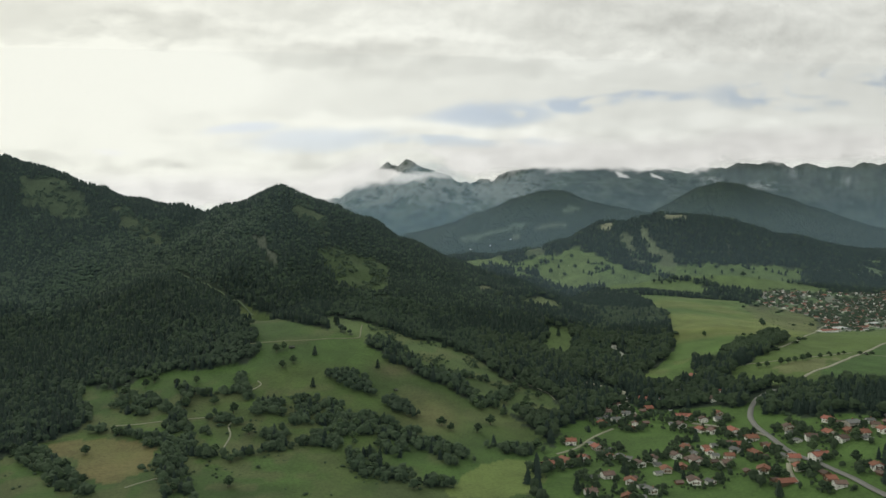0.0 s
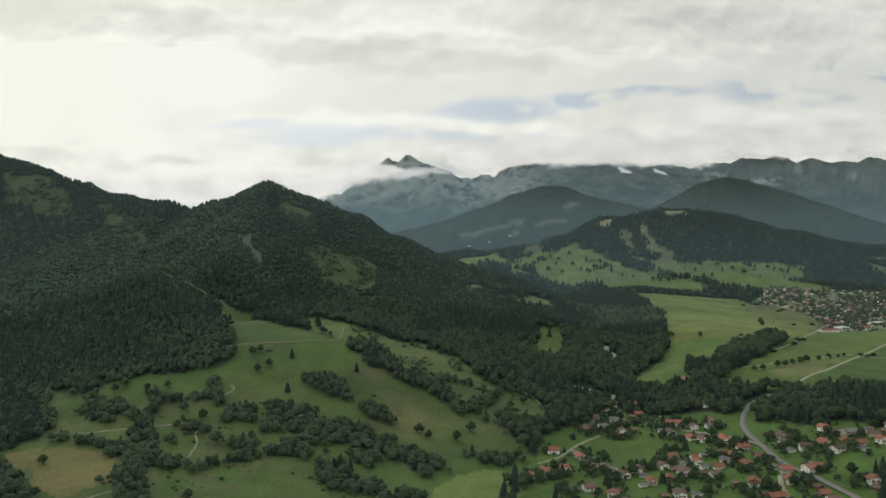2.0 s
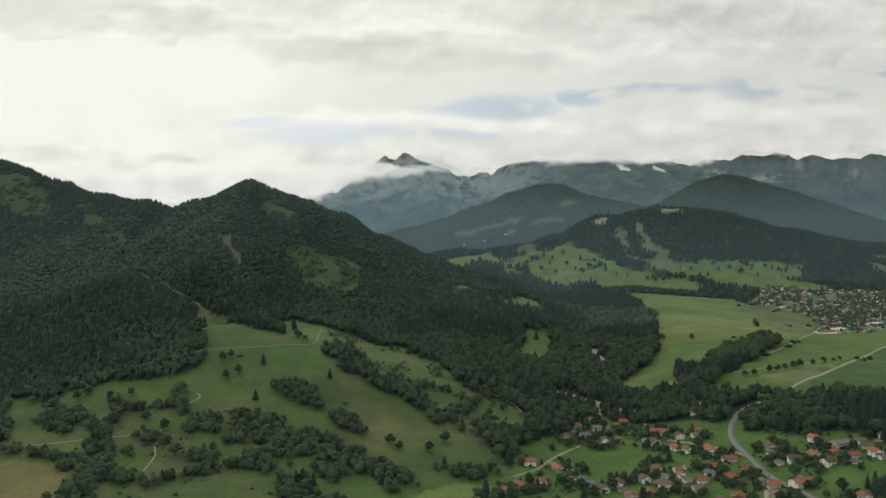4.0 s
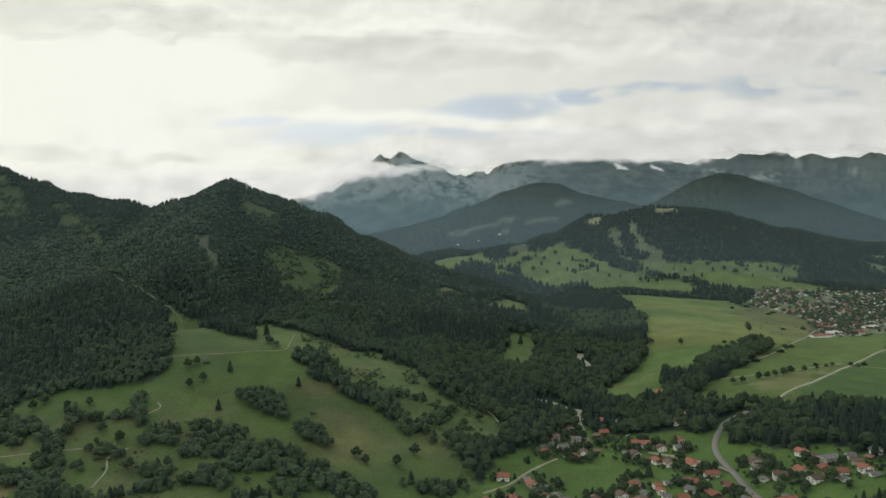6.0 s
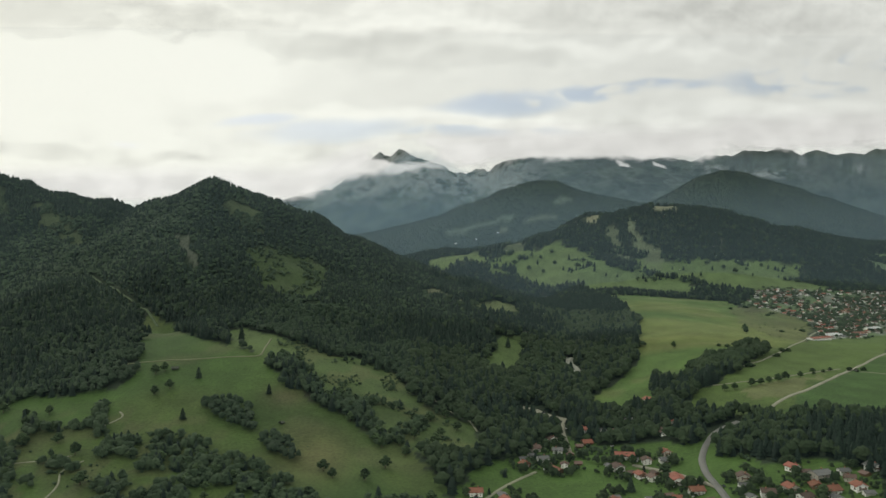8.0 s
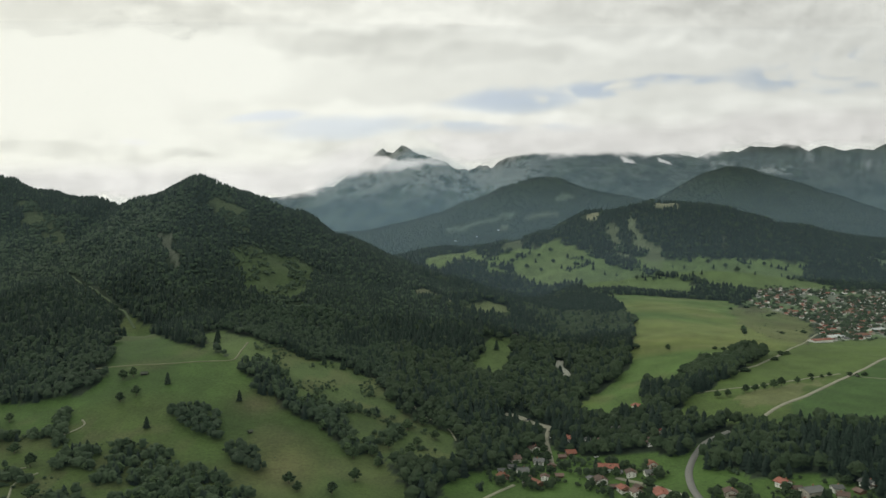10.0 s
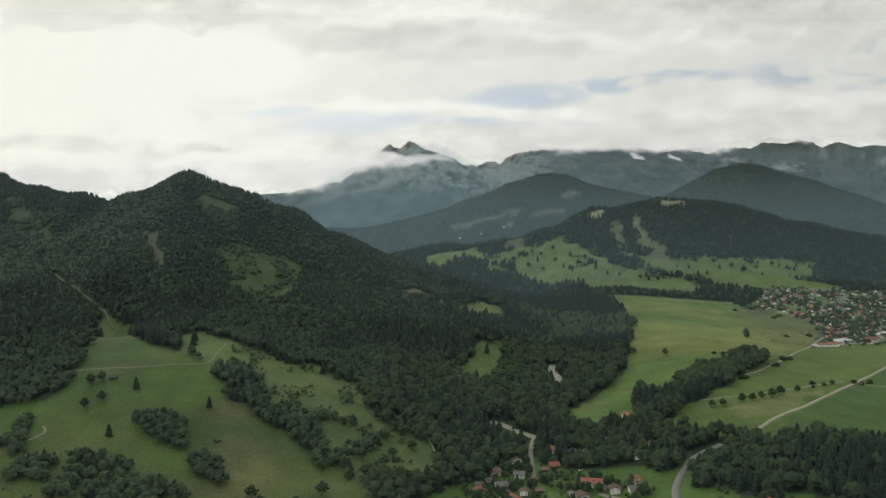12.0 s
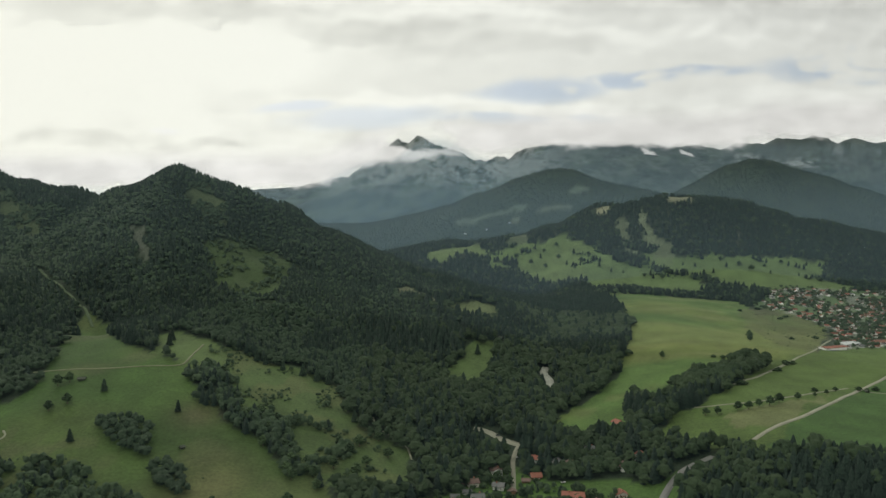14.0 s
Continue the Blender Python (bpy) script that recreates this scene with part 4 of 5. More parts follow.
def spruce_crown(seed, tiers, sides, low=0.06):
    """A spruce crown, 1 m high, out of jagged drooping tiers."""
    rnd = np.random.RandomState(seed)
    pieces = []
    for i in range(tiers):
        s = i / tiers
        z0, z1 = low + (1 - low) * s, low + (1 - low) * min(1.0, (i + 1.9) / tiers)
        r = 0.23 * (1 - s) ** 0.75 + 0.02
        verts = [(0, 0, z1)]
        for c in range(sides):
            t = 2 * math.pi * (c + rnd.rand() * 0.6) / sides
            q = r * (1.15 if c % 2 else 0.68) * (0.85 + 0.3 * rnd.rand())
            verts.append((q * math.cos(t), q * math.sin(t), z0 - 0.02 * rnd.rand()))
        pieces.append((np.array(verts), np.array([(0, 1 + c, 1 + (c + 1) % sides) for c in range(sides)])))
    return joined(pieces)


def scatter(name, label, protos, x, y, size, mat, seed, sink=0.3, spread=1.0, soft=False):
    """Joins one crown for each place into a single mesh."""
    rnd = np.random.RandomState(seed)
    z = height(x, y)
    verts, tris, tints, at = [], [], [], 0
    pick = rnd.randint(len(protos), size=len(x))
    for p, (v, f) in enumerate(protos):
        sel = np.nonzero(pick == p)[0]
        if not len(sel):
            continue
        t = rnd.rand(len(sel)) * 6.283
        c, s = np.cos(t)[:, None], np.sin(t)[:, None]
        h = size[sel][:, None]
        w = h * spread * (0.85 + 0.4 * rnd.rand(len(sel)))[:, None]
        v = v * (1.18, 0.85, 1.0) if soft else v
        q = np.stack([x[sel][:, None] + w * (v[:, 0] * c - v[:, 1] * s), y[sel][:, None] + w * (v[:, 0] * s + v[:, 1] * c), z[sel][:, None] - sink + h * v[:, 2]], -1)
        verts.append(q.reshape(-1, 3))
        tris.append((f[None] + (at + np.arange(len(sel)) * len(v))[:, None, None]).reshape(-1, 3))
        tints.append(np.repeat(rnd.rand(len(sel)), len(v)))
        at += len(sel) * len(v)
    mesh = mesh_of(name, np.concatenate(verts), np.concatenate(tris))
    mesh.shade_smooth() if soft else mesh.shade_flat()
    mesh.materials.append(mat)
    if soft:
        # leaves face the sky more than the crown's outline does
        face = np.empty(len(mesh.vertices) * 3, np.float32)
        mesh.vertex_normals.foreach_get("vector", face)
        face = 0.38 * face.reshape(-1, 3) + np.array((0, 0, 0.62), np.float32)
        face /= np.linalg.norm(face, axis=1)[:, None] + 1e-6
        mesh.attributes.new("custom_normal", "FLOAT_VECTOR", "POINT").data.foreach_set("vector", face.ravel())
    layer = mesh.attributes.new("tint", "FLOAT", "POINT")
    layer.data.foreach_set("value", np.concatenate(tints).astype(np.float32))
    return tagged(new(name, mesh), label, "forest", kind="stuff")


LANES = [(MAIN_ROAD, 9), (SIDE_ROAD, 5.5), (YARD, 9), (FIELD_ROAD, 5), (LANE, 5), (TRACK_HILL, 6), (RIVER, 9), (PATH_RIVER, 3), (PATH_MEADOW, 3)]
WOODS_IN_OPEN = [RIVER_WOOD, COPSE_UPPER, COPSE_LOWER]


def wooded(x, y, edge=0.0):
    """Whether trees stand there."""
    jx, jy = x + edge * waves(x, y, 45, 7.0), y + edge * waves(x, y, 45, 9.0)
    kx, ky = beyond(jx, jy)
    free = np.zeros(np.shape(x), bool)
    for corners in OPEN_LAND:
        free |= inside(jx, jy, corners) | inside(kx, ky, corners)
    for corners in WOODS_IN_OPEN:
        free &= ~inside(x, y, corners)
    for px, py in HOUSES_WOOD + HOUSES_WOOD_WHITE + HUTS:
        free |= ((x - px) / 8) ** 2 + ((y - py + 5) / 12) ** 2 < 1
    kx, ky = beyond(x, y)
    for line, gap_width in LANES:
        free |= (away(x, y, line) < gap_width) | (away(kx, ky, line) < gap_width * 0.7)
    return ~free


def stand(x0, x1, y0, y1, step, seed):
    """Jittered places on a grid where trees stand, on slopes that can be seen from the valley's mouth."""
    rnd = np.random.RandomState(seed)
    x, y = np.meshgrid(np.arange(x0, x1, step), np.arange(y0, y1, step))
    x, y = x.ravel() + (rnd.rand(x.size) - 0.5) * step * 1.5, y.ravel() + (rnd.rand(y.size) - 0.5) * step * 1.5
    keep = wooded(x, y, 9.0) & (x > -0.62 * y - 40) & (x < 0.60 * y + 190)
    x, y = x[keep], y[keep]
    z = height(x, y)
    sx, sy = (height(x + 6, y) - z) / 6, (height(x, y + 6) - z) / 6
    tx, ty, tz = 100 - x, 100 - y, 220 - z
    facing = (-sx * tx - sy * ty + tz) / np.sqrt(tx * tx + ty * ty + tz * tz)
    keep = facing > -0.12
    return x[keep], y[keep]


def conifers(x, y):
    """Share of conifers: dark stands on the hills, mixed broadleaf along the river."""
    share = 0.06 + 0.6 * smooth(0.44, 0.62, grain(x, y, 190, 21) * 0.65 + grain(x, y, 60, 22) * 0.35)
    share = np.where((y > 840) & (y < 1340) & (x > -170) & (x < 600), 0.15 + 0.5 * smooth(0.5, 0.7, grain(x, y, 60, 29)), share)
    share = np.where((x > 330) & (y < 1010), 0.45 + 0.5 * smooth(0.3, 0.6, grain(x, y, 45, 27)), share)
    share = np.maximum(share, 0.3 * smooth(-230, -420, x + 60 * waves(x, y, 240, 12.0)) * (y < 1900))
    # spruces along the crest, a dark stand on the eastern foot of the hill
    share = np.maximum(share, 0.9 * smooth(1560, 1610, y + 25 * waves(x, y, 90, 3.0)) * (y < 1900))
    share = np.maximum(share, 0.95 * np.exp(-((x - 90) / 90) ** 4 - ((y - 1330 + 0.3 * x) / 70) ** 4))
    return np.where(y > 1900, np.where(y > 2650, 0.97, 0.9), share)


BROAD = [near_crown(s) for s in range(1, 10)]
BROAD_FAR = [(v * (0.45, 0.45, 0.42) + (0, 0, 0.45), f) for v, f in (dome(50 + s, 2 + s % 2, 6, 0.42) for s in range(8))]
SPRUCE = [spruce_crown(s, 5, 9) for s in range(1, 6)]
SPRUCE_FAR = [spruce_crown(s, 3, 7) for s in range(11, 15)]


def forest(where, x0, x1, y0, y1, step, seed, tall, near, leaf=LEAF, needle=NEEDLE, below=None, above=None, west_of=None, east_of=None):
    x, y = stand(x0, x1, y0, y1, step, seed)
    # stands of plain and lit green run into one another along a ragged line
    ragged = y + 45 * waves(x, y, 160, 8.0) + 90 * (grain(x * 3.1, y * 2.7, 3, 53) - 0.5)
    keep = (ragged < (below or 1e9)) & (ragged >= (above or -1e9))
    across = x + ragged - y
    keep &= (across < (west_of or 1e9)) & (across >= (east_of or -1e9))
    x, y = x[keep], y[keep]
    rnd = np.random.RandomState(seed + 5)
    keep = ~inside(x, y, RIVER_WOOD) | (grain(x, y, 22, 73) > 0.3)
    x, y = x[keep], y[keep]
    is_spruce = (rnd.rand(len(x)) < conifers(x, y)) & ~inside(x, y, COPSE_UPPER) & ~inside(x, y, COPSE_LOWER) & ~inside(x, y, RIVER_WOOD)
    hill = (x < 60) | (y > 1330)
    size = tall * np.where(hill, 0.88 + 0.24 * rnd.rand(len(x)), 0.70 + 0.60 * rnd.rand(len(x))) * (0.88 + 0.24 * grain(x, y, 60, 31))
    size = size * np.where(inside(x, y, RIVER_WOOD), 0.75 + 0.4 * smooth(380, 430, x), 1.0) * (1 + 0.08 * smooth(1000, 1200, y) * smooth(60, 200, x) * (y < 1330)) * np.where(inside(x, y, COPSE_UPPER) | inside(x, y, COPSE_LOWER), 0.95, 1.0) * np.where(is_spruce & (x > 345) & (y < 1010), 0.78, 1.0)
    b = ~is_spruce
    scatter("broadleaf_forest", "dense dark green broadleaf forest " + where, BROAD if near else BROAD_FAR, x[b], y[b], size[b] * 0.86, leaf, seed + 1, spread=0.88 if near else (1.32 if y0 < 1500 else 1.3 if y0 < 2600 else 3.4), soft=True)
    scatter("conifer_forest", "dark green spruce forest " + where, SPRUCE if near else SPRUCE_FAR, x[is_spruce], y[is_spruce], size[is_spruce] * (1.1 if near else 1.3 if y0 < 1500 else 1.0), needle, seed + 2, spread=1.0 if near else (1.2 if y0 < 1500 else 1.5 if y0 < 2600 else 3.8), soft=True)
    return len(x)


forest("along the river and village", 60, 700, 560, 1440, 5.9, 100, 14.6, True, below=1330)
forest("on the lower hillside", -760, 60, 620, 1440, 6.0, 200, 12.0, True, BEECH, NEEDLE, below=1330)
forest("on the upper hillside", -1250, 230, 1220, 1800, 4.3, 300, 7.8, False, LIT_BEECH, LIT_SPRUCE, above=1330, west_of=130)
forest("at the foot of the hill", 30, 560, 1220, 1800, 5.6, 350, 12.5, False, LEAF, NEEDLE, above=1330, east_of=130)
forest("in the valley beyond the hill", -100, 1900, 1800, 2650, 8.6, 400, 12.5, False, LEAF, NEEDLE)
# thin young growth on the steep clearings of the hill
for corners, seed in ((HILL_MEADOW, 601), (HILL_STRIP, 602), (HILL_LEFT, 603), (HILL_DIAGONAL, 605)):
    rnd = np.random.RandomState(seed)
    px, py = [np.array(c, float) for c in zip(*corners)]
    x = rnd.uniform(px.min(), px.max(), 1600)
    y = rnd.uniform(py.min(), py.max(), 1600)
    keep = inside(x, y, corners) & (grain(x, y, 20, 41) > 0.42)
    keep[np.cumsum(keep) > 210] = False
    scatter("young_trees", "scattered young trees on a steep grassy clearing", BROAD_FAR, x[keep], y[keep], rnd.uniform(2.5, 7.5, keep.sum()), LIT_BEECH, seed, soft=True)
forest("on the distant round hills", -700, 2500, 2650, 3900, 11.5, 500, 5.0, False, BEECH, NEEDLE)


# ---- single trees: trunk with limbs, and a crown of leaf clumps ----
def part(name, bm, mat, parent, label=""):
    mesh = bpy.data.meshes.new(name)
    bm.to_mesh(mesh)
    bm.free()
    mesh.materials.append(mat)
    ob = new(name, mesh)
    ob.parent = parent
    return tagged(ob, label)


def box(bm, x, y, z, sx, sy, sz, turn=None):
    """Adds a box with its middle at (x, y, z)."""
    m = Matrix.Translation((x, y, z)) @ (turn if turn is not None else Matrix()) @ Matrix.Diagonal((sx, sy, sz, 1))
    return bmesh.ops.create_cube(bm, size=1.0, matrix=m)["verts"]


def cone(bm, a, b, ra, rb, sides=6):
    """Adds a tapered limb from a to b."""
    a, b = Vector(a), Vector(b)
    m = Matrix.Translation((a + b) / 2) @ (b - a).to_track_quat("Z", "Y").to_matrix().to_4x4()
    bmesh.ops.create_cone(bm, cap_ends=True, segments=sides, radius1=ra, radius2=rb, depth=(b - a).length, matrix=m)


def tree(kind, seed):
    """A tree 1 m high, to be scaled."""
    rnd = random.Random(seed)
    root = new({"broad": "broadleaf_tree", "spruce": "spruce_tree", "bush": "bush"}[kind])
    root.empty_display_size = 0.2
    bm = bmesh.new()
    if kind == "spruce":
        cone(bm, (0, 0, -0.03), (0, 0, 0.95), 0.022, 0.004)
        v, f = spruce_crown(seed, 9, 13, 0.07)
    elif kind == "broad":
        cone(bm, (0, 0, -0.03), (0.01, 0, 0.5), 0.03, 0.016)
        for i in range(5):
            t = i * 1.3 + rnd.random()
            cone(bm, (0.005, 0, 0.24 + 0.05 * i), (0.22 * math.cos(t), 0.22 * math.sin(t), 0.5 + 0.06 * i), 0.012, 0.004, 5)
        v, f = broad_crown(seed, 22, 64)
    else:
        for i in range(4):
            cone(bm, (0, 0, -0.05), (0.2 * math.cos(i * 1.6), 0.2 * math.sin(i * 1.6), 0.5), 0.02, 0.008, 5)
        v, f = broad_crown(seed, 16, 40)
        v = (v - (0, 0, 0.2)) * (1.5, 1.5, 1.2)
    part("trunk", bm, BARK, root)
    mesh = mesh_of("crown", v, f)
    mesh.shade_flat()
    mesh.materials.append(NEEDLE_SINGLE if kind == "spruce" else LEAF_SINGLE)
    crown = new("crown", mesh)
    crown.parent = root
    return tagged(root, "", {"broad": "tree", "spruce": "tree", "bush": "bush"}[kind])


MASTERS = {kind: [tree(kind, 60 + 7 * i) for i in range(count)] for kind, count in (("broad", 5), ("spruce", 3), ("bush", 3))}
USED = set()
chance = random.Random(11)


def plant(kind, x, y, tall, label, group, wide=1.0):
    master = chance.choice(MASTERS[kind])
    m = pose(x, y, float(height(x, y)), 0, 0, chance.uniform(0, 360)) @ Matrix.Diagonal((tall * wide, tall * wide, tall, 1))
    if master.name not in USED:
        USED.add(master.name)
        ob = master
        ob.matrix_basis = m
    else:
        keep = master.scale.copy()
        master.scale = (1, 1, 1)
        ob = copy_thing(master, m)
        master.scale = keep
    return tagged(ob, label, group=group)


for x, y in LONE_BROAD:
    plant("broad", x, y, chance.uniform(9, 12), "round-crowned broadleaf tree standing alone on grass", "lone trees", chance.uniform(1.0, 1.25))
for x, y in LONE_SPRUCE:
    plant("spruce", x, y, chance.uniform(11.5, 14.5), "dark pointed spruce standing alone on grass", "lone trees", 1.2)
for x, y in LONE_EAST:
    plant("broad", x, y, chance.uniform(10, 13), "dark broadleaf tree alone in the open meadow", "lone trees", 0.9)
for i, (x, y) in enumerate(TREE_ROW):
    plant("broad", x, y, chance.uniform(7.5, 10) if i < 8 else chance.uniform(4, 6), "small round tree in a row along the lane", "roadside tree row", 1.15)
for x, y in LONE_FAR:
    plant(chance.choice(("broad", "spruce")), x, y, chance.uniform(8, 14), "dark tree on the distant pasture slope", "far pasture trees", 1.2)


BROAD_MID = [broad_crown(200 + i, 5, 11) for i in range(8)]
BUSHES = [((v - (0, 0, 0.2)) * (1.5, 1.5, 1.2), f) for v, f in (broad_crown(300 + i, 3, 6) for i in range(5))]


def hedge(line, width, label, tall=(6.5, 11), spruces=0.08, gap=4.9, single=0.09, where="a hedgerow on the pasture"):
    """Trees and bushes crowded along a line: some stand out as single trees, the rest is the thicket between them."""
    trees, bushes, firs = [], [], []
    for (ax, ay), (bx, by) in zip(line[:-1], line[1:]):
        long = math.hypot(bx - ax, by - ay)
        count = max(2, int(long * 2 * width / gap ** 2 + long / gap * 0.6))
        for _ in range(count):
            s, off = chance.random(), chance.uniform(-1, 1) * width * 1.25
            x, y = ax + (bx - ax) * s - (by - ay) / long * off, ay + (by - ay) * s + (bx - ax) / long * off
            if min(float(away(np.array([x]), np.array([y]), lane)[0]) - gap_width for lane, gap_width in LANES) < -1:
                continue
            if float(grain(np.array([x]), np.array([y]), 24.0, 61)[0]) < 0.27:
                continue
            pick, h = chance.random(), chance.uniform(*tall)
            if pick < spruces:
                firs.append((x, y, h * 1.15))
            elif pick < 0.7:
                if chance.random() < single:
                    plant("broad", x, y, h, "leafy green tree in " + where, "hedgerow trees", 1.15)
                else:
                    trees.append((x, y, h))
            else:
                bushes.append((x, y, chance.uniform(2.5, 5)))
    for kind, places, protos, mat, spread in (("hedgerow", trees, BROAD_MID, HEDGE, 1.1), ("thicket", bushes, BUSHES, HEDGE, 1.2), ("spruce_belt", firs, SPRUCE, NEEDLE, 1.2)):
        if places:
            p = np.array(places)
            scatter(kind, label, protos, p[:, 0], p[:, 1], p[:, 2], mat, len(places) + 7, spread=spread, soft=True)


for line, width in HEDGES:
    if line[0][0] > 90:
        hedge(line, width * 0.8, "leafy garden hedges and low trees between village houses", (3, 6.5), 0.06, 5.5, 0.09, "a village garden")
    else:
        hedge(line, width, "leafy green hedgerow trees on the pasture")
for line, width, tall in HEDGES_FAR:
    hedge(line, width, "dark shelter belt on the distant pasture slope", tall, 0.5, 6.5, 0.0)


# shrubs and young trees scattered over the rough pasture
spots = np.random.RandomState(33)
x, y = spots.uniform(-100, 140, 2600), spots.uniform(890, 1160, 2600)
keep = inside(x, y, MEADOW_SHRUB) & (grain(x, y, 18, 44) > 0.58)
x, y = x[keep][:260], y[keep][:260]
scatter("shrubs", "low green shrubs scattered over the rough pasture", BUSHES, x, y, spots.uniform(0.8, 2.6, len(x)), HEDGE, 45, spread=1.3, soft=True)
scatter("young_trees", "young leafy trees on the rough pasture", BROAD_MID, x[::3] + 3, y[::3] + 2, spots.uniform(3.0, 6.5, len(x[::3])), HEDGE, 48, spread=1.1, soft=True)
x, y = spots.uniform(-120, 60, 900), spots.uniform(1060, 1280, 900)
keep = inside(x, y, CLEARING_PATH) & (grain(x, y, 14, 49) > 0.5)
x, y = x[keep][:70], y[keep][:70]
scatter("young_trees", "young leafy trees and shrubs on a hillside clearing", BROAD_MID, x, y, spots.uniform(2.0, 6.0, len(x)), HEDGE, 49, spread=1.1, soft=True)
fx, fy = [np.array(c, float) for c in zip(*FIELD_ROUGH)]
x, y = spots.uniform(fx.min(), fx.max(), 600), spots.uniform(fy.min(), fy.max(), 600)
keep = inside(x, y, FIELD_ROUGH) & (grain(x, y, 20, 51) > 0.55)
x, y = x[keep][:70], y[keep][:70]
scatter("shrubs", "low dark shrubs on a rough grassy bank", BUSHES, x, y, spots.uniform(0.8, 2.2, len(x)), HEDGE, 52, spread=1.3, soft=True)
x, y = spots.uniform(-420, 0, 1500), spots.uniform(660, 900, 1500)
keep = inside(x, y, MEADOW_WEST) & (grain(x, y, 26, 47) > 0.66) & ~inside(x, y, FIELD_TAN)
x, y = x[keep][:150], y[keep][:150]
scatter("shrubs", "low green shrubs scattered over the pasture", BUSHES, x, y, spots.uniform(1.0, 3.0, len(x)), HEDGE, 46, spread=1.3, soft=True)


# ---- houses ----
def window(root, x, y, z, facing, wide=1.0, tall=1.1):
    """A window set proud of the wall: frame with a glass pane. facing: degrees."""
    turn = Matrix.Rotation(radians(facing), 4, "Z")
    m = Matrix.Translation((x, y, z)) @ turn
    bm = bmesh.new()
    for dx, dz, w, h in ((-wide / 2, 0, 0.14, tall + 0.14), (wide / 2, 0, 0.14, tall + 0.14), (0, tall / 2, wide, 0.14), (0, -tall / 2, wide + 0.3, 0.16)):
        box(bm, dx, 0.04, dz, w, 0.16, h)
    bm.transform(m)
    frame_part = part("window", bm, FRAME, root)
    bm = bmesh.new()
    box(bm, 0, 0.03, 0, wide - 0.1, 0.06, tall - 0.1)
    bm.transform(m)
    part("pane", bm, GLASS, frame_part, "dark glass pane")


def house(name, long, wide, eaves, pitch, wall_mat, roof_mat, label, upper_timber=False, balcony=True, windows=True, chimney=True):
    """A gabled house with its ridge along x; its foot at the origin."""
    root = new(name)
    long, wide, eaves = long * 0.9, wide * 0.9, eaves * 0.76
    pitch = pitch * 0.88
    rise = wide / 2 * math.tan(radians(pitch))
    l, w = long / 2, wide / 2
    bm = bmesh.new()
    points = [(-w, -1.5), (w, -1.5), (w, eaves), (0, eaves + rise), (-w, eaves)]
    ends = [[bm.verts.new((s * l, y, z)) for y, z in points] for s in (-1, 1)]
    bm.faces.new(ends[0][::-1]), bm.faces.new(ends[1])
    for i in range(5):
        bm.faces.new((ends[0][i], ends[0][(i + 1) % 5], ends[1][(i + 1) % 5], ends[1][i]))
    part("wall", bm, wall_mat, root)
    over, thick = 1.6, 0.28
    run = w + over
    for s in (-1, 1):
        bm = bmesh.new()
        turn = Matrix.Rotation(-s * radians(pitch), 4, "X")
        slope = run / math.cos(radians(pitch))
        box(bm, 0, s * run / 2, eaves + rise - run / 2 * math.tan(radians(pitch)) + thick * 0.65, long + 1.6, slope, thick, turn)
        part("roof_slope", bm, roof_mat, root)
    bm = bmesh.new()
    box(bm, 0, 0, eaves + rise + thick * 1.1, long + 1.5, 0.35, 0.22)
    part("ridge", bm, roof_mat, root)
    if chimney:
        bm = bmesh.new()
        box(bm, long * 0.18, wide * 0.12, eaves + rise + 0.1, 0.8, 0.7, 1.9)
        box(bm, long * 0.18, wide * 0.12, eaves + rise + 1.1, 1.0, 0.9, 0.15)
        part("chimney", bm, BRICK, root)
    if upper_timber:
        for s in (-1, 1):
            bm = bmesh.new()
            pts = [(-w * 0.97, eaves * 0.56), (w * 0.97, eaves * 0.56), (w * 0.97, eaves), (0, eaves + rise * 0.97), (-w * 0.97, eaves)]
            a = [bm.verts.new((s * (l + 0.02), y, z)) for y, z in pts]
            b = [bm.verts.new((s * (l + 0.12), y, z)) for y, z in pts]
            bm.faces.new(a), bm.faces.new(b)
            for i in range(5):
                bm.faces.new((a[i], a[(i + 1) % 5], b[(i + 1) % 5], b[i]))
            bmesh.ops.recalc_face_normals(bm, faces=bm.faces)
            part("gable_cladding", bm, TIMBER, root, "weathered timber gable cladding")
    if balcony:
        bm = bmesh.new()
        box(bm, l + 0.65, 0, eaves * 0.52, 1.2, wide * 0.62, 0.16)
        box(bm, l + 1.2, 0, eaves * 0.52 + 0.5, 0.1, wide * 0.62, 0.7)
        for s in (-1, 1):
            box(bm, l + 0.65, s * wide * 0.31, eaves * 0.52 + 0.5, 1.1, 0.1, 0.7)
        part("balcony", bm, TIMBER, root, "dark timber balcony")
    if windows:
        for z in ((1.2, 3.1) if eaves > 3.7 else (1.3,)):
            for i in range(max(2, int(long / 3.6))):
                x = -l + (i + 0.5) * long / max(2, int(long / 3.6))
                window(root, x, -w, z, 180), window(root, x, w, z, 0)
            for y in (-w * 0.5, w * 0.5):
                window(root, -l - 0.1 * upper_timber, y, z, 90), window(root, l + 0.1 * upper_timber, y, z, -90)
        bm = bmesh.new()
        box(bm, 0.8, -w - 0.05, 1.05, 1.1, 0.12, 2.1)
        part("door", bm, TIMBER, root, "dark timber door")
    return tagged(root, label, "house")


